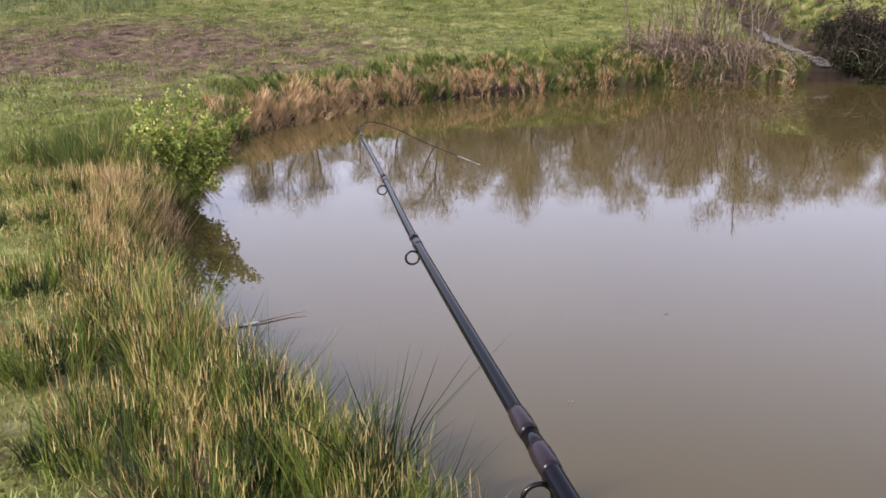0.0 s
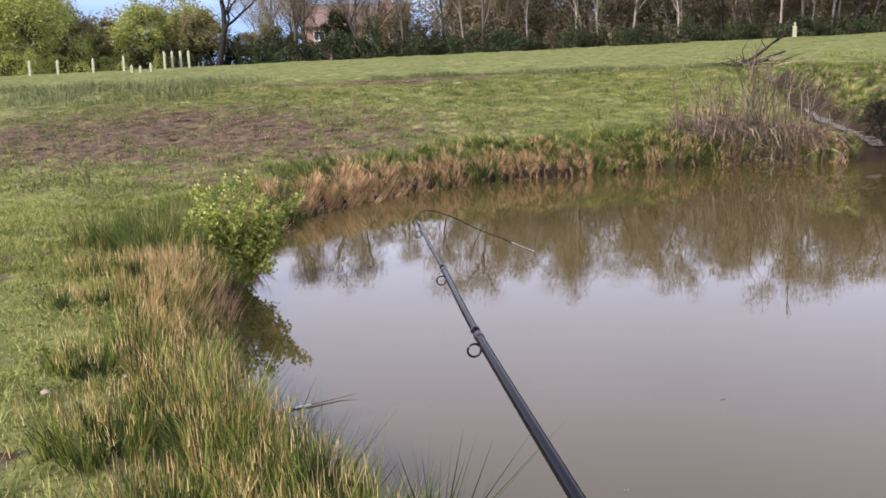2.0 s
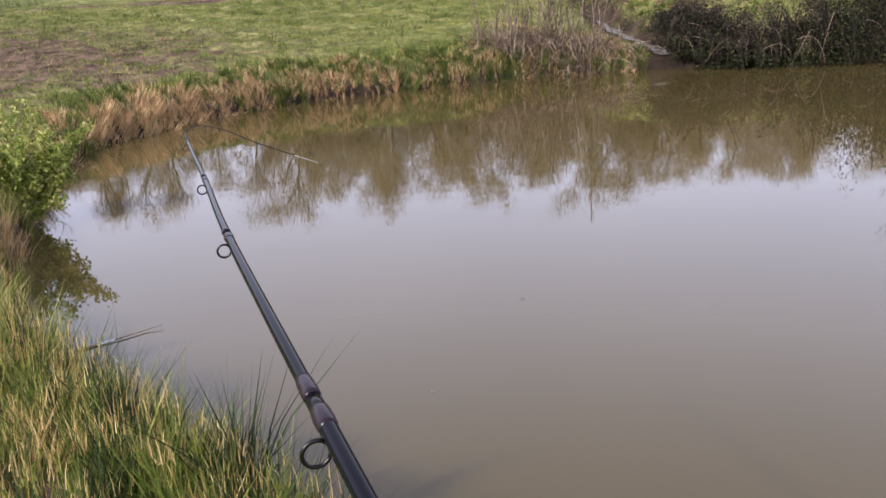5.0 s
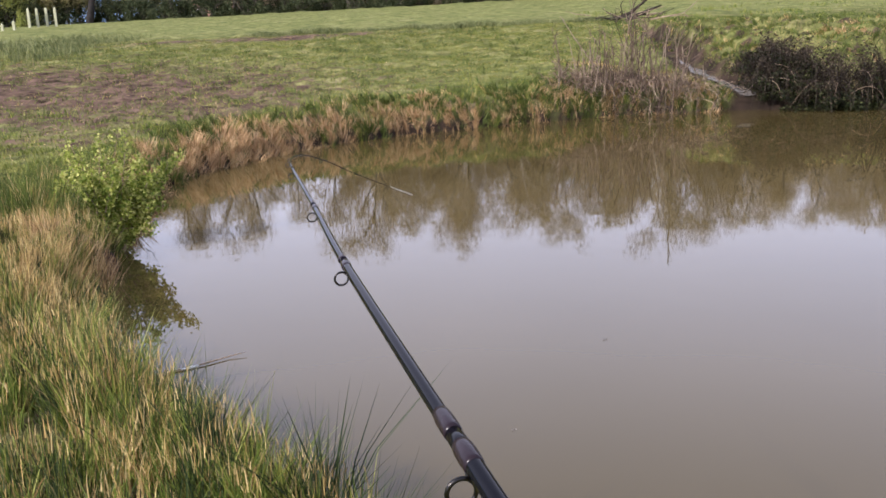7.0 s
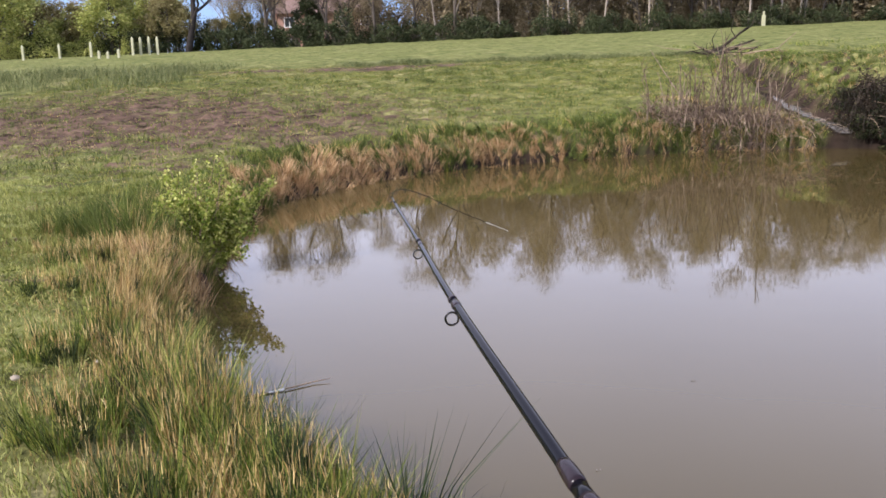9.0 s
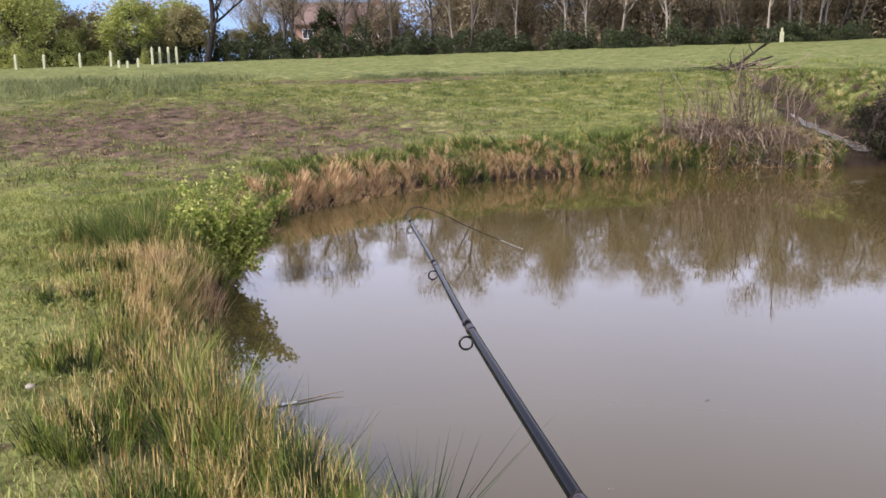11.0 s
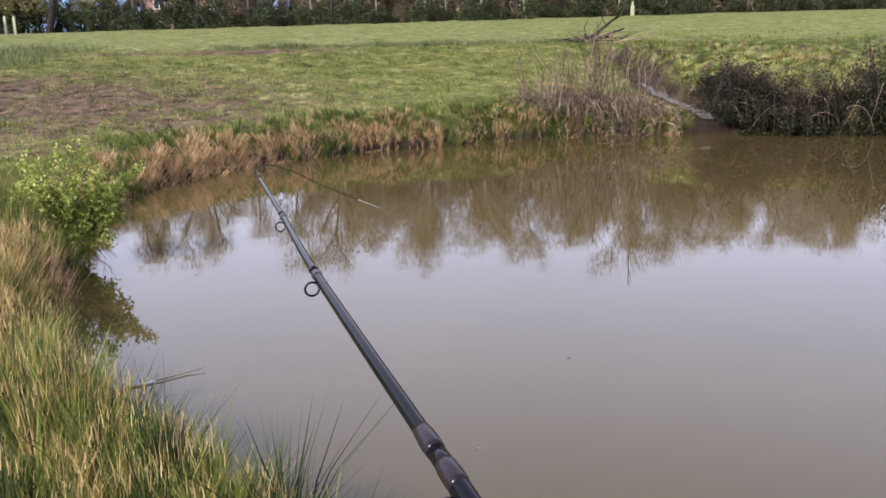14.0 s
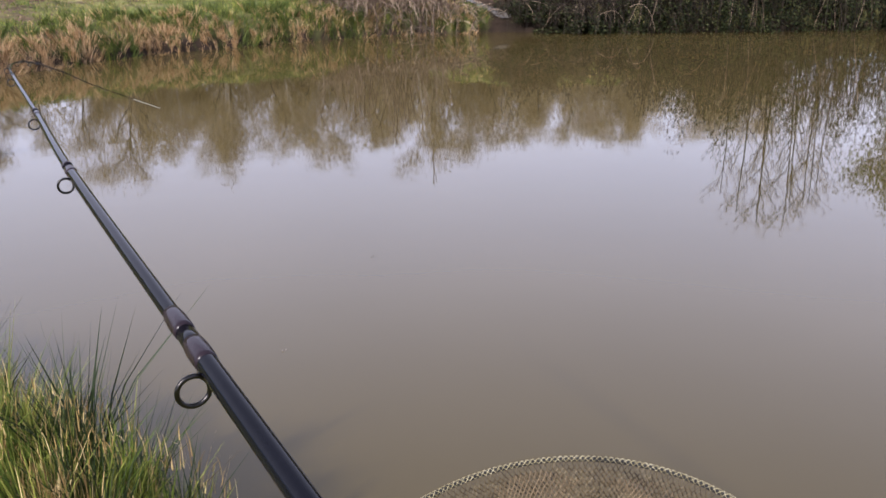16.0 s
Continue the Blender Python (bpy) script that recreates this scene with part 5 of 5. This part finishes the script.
# ---- leaves afloat ----
for x, y, mat, words in ((1.502, 5.230, BARK, "dark dead leaf floating on the pond"), (3.058, 7.534, BARK, "dark dead leaf floating on the pond"), (0.701, 4.006, PALEBARK, "pale dead leaf floating on the pond")):
    v, f = leaves(np.array([(0, 0, 0.003), (0.016, 0.007, 0.003)]), np.array([0.022, 0.013]), np.random.default_rng(int(x * 100)), 0.02)
    tagged(new("floating_leaf", mesh("floating_leaf", v, f, mat)), words, "leaf", "leaves afloat").location = (x, y, 0.0)

# ---- grass ----
def turf(name, n, xs, ys, high, width, mat, label, keep=None, seed=0, tuft=1, loose=0.03):
    q = np.random.default_rng(seed)
    x, y = q.uniform(*xs, n), q.uniform(*ys, n)
    x, y = np.repeat(x, tuft) + q.normal(scale=loose, size=n * tuft), np.repeat(y, tuft) + q.normal(scale=loose, size=n * tuft)
    z = ground(x, y)
    dd, _ = to_line(x, y, np.array(DITCH), False)
    ok = (z > np.where(y > 12, 0.3, 0.12)) & (dd > 0.42 + 0.2 * wobble(x, y, 0.5, 6.0)) & ~inside(x, y, POND)
    if keep is not None:
        ok &= keep(x, y, q)
    x, y, z = x[ok], y[ok], z[ok]
    h = high * q.uniform(0.4, 1.2, len(x)) * (0.75 + 0.35 * wobble(x, y, 1.1, 3.0))
    v, f = blades(np.stack([x, y, z - 0.01], 1), h, q.normal(scale=0.5, size=(len(x), 2)) * h[:, None], width * q.uniform(0.6, 1.3, len(x)), q)
    return tagged(new(name, mesh(name, v, f, mat)), label, "grass", kind="stuff")


def not_mud(x, y, q):
    worn = np.exp(-((y - 36.6) / 1.2) ** 2) * np.clip((4 - x) / 4, 0, 1) * np.clip((x + 11) / 3, 0, 1) * (1 + 0.5 * wobble(x, y, 1.9, 1.0))
    return (q.uniform(0, 1, len(x)) > worn) & not_poached(x, y, q)


def not_poached(x, y, q):
    return q.uniform(0, 1, len(x)) > (0.86 + 0.14 * wobble(x, y, 0.9, 3.0)) * np.exp(-(((x + 7.5 + 0.25 * (y - 22)) / 8.8) ** 2 + ((y - 22) / 9.6) ** 2) ** 1.1)


turf("grass", 5500, (-6.8, -0.9), (1.2, 13), 0.11, 0.0075, TURF, "soft lumpy tufts in the turf", lambda x, y, q: (x < turf_edge(y) + 0.3) & (wobble(x, y, 0.45, 2.0) > 0.05), 21, 12, 0.05)
turf("grass", 2600, (-7.5, -0.9), (1.2, 15), 0.13, 0.0085, DEEPGREEN, "darker soft tufts in the turf", lambda x, y, q: (x < turf_edge(y) + 0.3) & (wobble(x, y, 0.7, 5.0) > 0.45), 23, 10, 0.06)
turf("grass", 110000, (-7.5, -0.8), (0.6, 12), 0.055, 0.008, TURF, "close-bitten light green turf", lambda x, y, q: (x + 0.35 * wobble(x, y, 0.5, 3.0) < turf_edge(y) + q.uniform(-0.2, 0.3, len(x))) & (wobble(x, y, 0.75, 2.0) + 0.5 * wobble(x, y, 0.3, 1.0) < 0.45 + 0.5 * (q.uniform(0, 1, len(x)) < 0.3)), seed=15)
turf("grass", 60000, (-14, -2.6), (10, 20), 0.06, 0.011, TURF, "light short turf above the bank", lambda x, y, q: (x + 0.6 * wobble(x, y, 0.8, 3.0) < turf_edge(y)) & (q.uniform(0, 1, len(x)) < np.clip((17.5 + 1.5 * wobble(x, y, 1.0, 1.0) - y) / 4, 0, 1)), seed=16)
turf("grass", 38000, (-5.5, 0.5), (0.6, 9.5), 0.085, 0.0055, LUSH, "short green grass among the rushes", lambda x, y, q: x > turf_edge(y) - q.uniform(0, 1.0, len(x)), seed=1)
turf("grass", 12000, (-5.5, 0.5), (0.6, 9.5), 0.08, 0.005, STRAW, "dry straw blades among the grass", seed=2)
turf("grass", 20000, (-14, 16), (9.5, 40), 0.085, 0.014, LUSH, "tufted pasture grass sloping up from the pond", not_mud, 3, 7, 0.09)
turf("grass", 6000, (-9, -2.4), (7.5, 17), 0.1, 0.013, LUSH, "longer grass on the bank beside the pond", lambda x, y, q: q.uniform(0, 1, len(x)) < np.clip((16 + 2.5 * wobble(x, y, 1.1, 2.0) - y) / 6, 0, 1) * np.clip((x + 5.6 + 1.2 * wobble(x, y, 0.9, 5.0)) / 1.5, 0.06, 1), 12, 7, 0.06)
turf("grass", 3500, (-9, -0.3), (1.5, 14), 0.15, 0.008, GREEN, "patches of darker longer grass on the bank", lambda x, y, q: wobble(x, y, 0.8, 8.0) > 0.2 + 0.5 * (x < turf_edge(y)), 13, 8, 0.06)
turf("rushes", 3000, (-4, 11), (37.6, 40.6), 0.32, 0.024, SEDGE, "low grey-green rushes along the field ledge", lambda x, y, q: wobble(x, y, 2.4, 5.0) > -0.3, 6, 7, 0.16)
turf("rushes", 9000, (-30, -7.5), (31, 44), 0.5, 0.026, SEDGE, "grey-green rush tufts in the wet corner of the field", lambda x, y, q: wobble(x, y, 1.6, 5.0) + 0.5 > 1.4 * q.uniform(0, 1, len(x)) * (1 + ((y - 37.5) / 4.0) ** 2) + np.clip((x + 10) / 2, 0, 1), 7, 7, 0.2)
turf("grass", 9000, (-14, 16), (11, 37), 0.15, 0.014, GREEN, "darker tall grass tufts scattered over the pasture", lambda x, y, q: wobble(x, y, 0.8, 8.0) + 0.5 * wobble(x, y, 2.9, 3.0) > 0.4, 8, 8, 0.12)
turf("rushes", 1300, (11, 27), (35, 47), 0.26, 0.022, GREEN, "dark rush tufts on the slope above the ditch", lambda x, y, q: wobble(x, y, 1.9, 7.0) > 0.25, 17, 8, 0.25)
turf("grass", 520, (-13, 11), (13, 37), 0.24, 0.015, DEEPGREEN, "dark coarse tufts dotted over the pasture", not_mud, 25, 26, 0.11)
turf("grass", 260, (-14, 1), (13, 32), 0.13, 0.014, DEEPGREEN, "dark tufts left standing in the trodden mud", None, 26, 18, 0.12)
turf("grass", 3000, (-13, 15), (10, 40), 0.07, 0.012, STRAW, "dry pasture grass tufts", None, 4, 6, 0.1)
turf("grass", 26000, (-14, 12), (13, 38), 0.075, 0.016, LUSH, "yellow-green sward of the pasture", not_mud, 22, 6, 0.07)
turf("grass", 1100, (5.6, 9.0), (20.9, 24.5), 0.13, 0.012, STRAW, "dry tangled grass on the far bank top", lambda x, y, q: wobble(x, y, 0.7, 2.0) > 0.0, 10, 6, 0.1)
turf("grass", 8000, (-4.5, 9.0), (11.5, 23.5), 0.17, 0.012, GREEN, "dark tangled grass on the far bank top", lambda x, y, q: to_line(x, y, POND, True)[0] < 1.3 + 0.5 * wobble(x, y, 1.1, 2.0), 11, 7, 0.1)
turf("grass", 6500, (9.9, 24), (20.3, 37), 0.17, 0.014, DEEPGREEN, "dark rough grass on the hummocks beyond the ditch", lambda x, y, q: wobble(x, y, 0.8, 4.0) + 0.5 * wobble(x, y, 0.35, 1.0) > -0.1, 24, 8, 0.12)
turf("grass", 500, (9.6, 20), (20.8, 33), 0.11, 0.014, STRAW, "rough dry grass beyond the ditch", lambda x, y, q: wobble(x, y, 0.9, 2.0) > 0.1, 9, 8, 0.12)


def weeds(name, n, label, seed):
    """Small low leaves standing in the turf."""
    q = np.random.default_rng(seed)
    cx, cy = q.uniform(-6.5, -0.9, n), q.uniform(1.5, 9, n)
    cx, cy = np.repeat(cx, 14), np.repeat(cy, 14)
    cx, cy = cx + q.normal(scale=0.07, size=len(cx)), cy + q.normal(scale=0.07, size=len(cy))
    ok = cx < turf_edge(cy) + 0.5
    cx, cy = cx[ok], cy[ok]
    c = np.stack([cx, cy, ground(cx, cy) + q.uniform(0.015, 0.05, len(cx))], 1)
    return tagged(new(name, mesh(name, *leaves(c, 0.024 * q.uniform(0.5, 1.5, len(c)), q, 0.35), LUSH)), label, "weeds", kind="stuff")


weeds("weed_leaves", 1500, "low clover and weed leaves in the turf", 31)
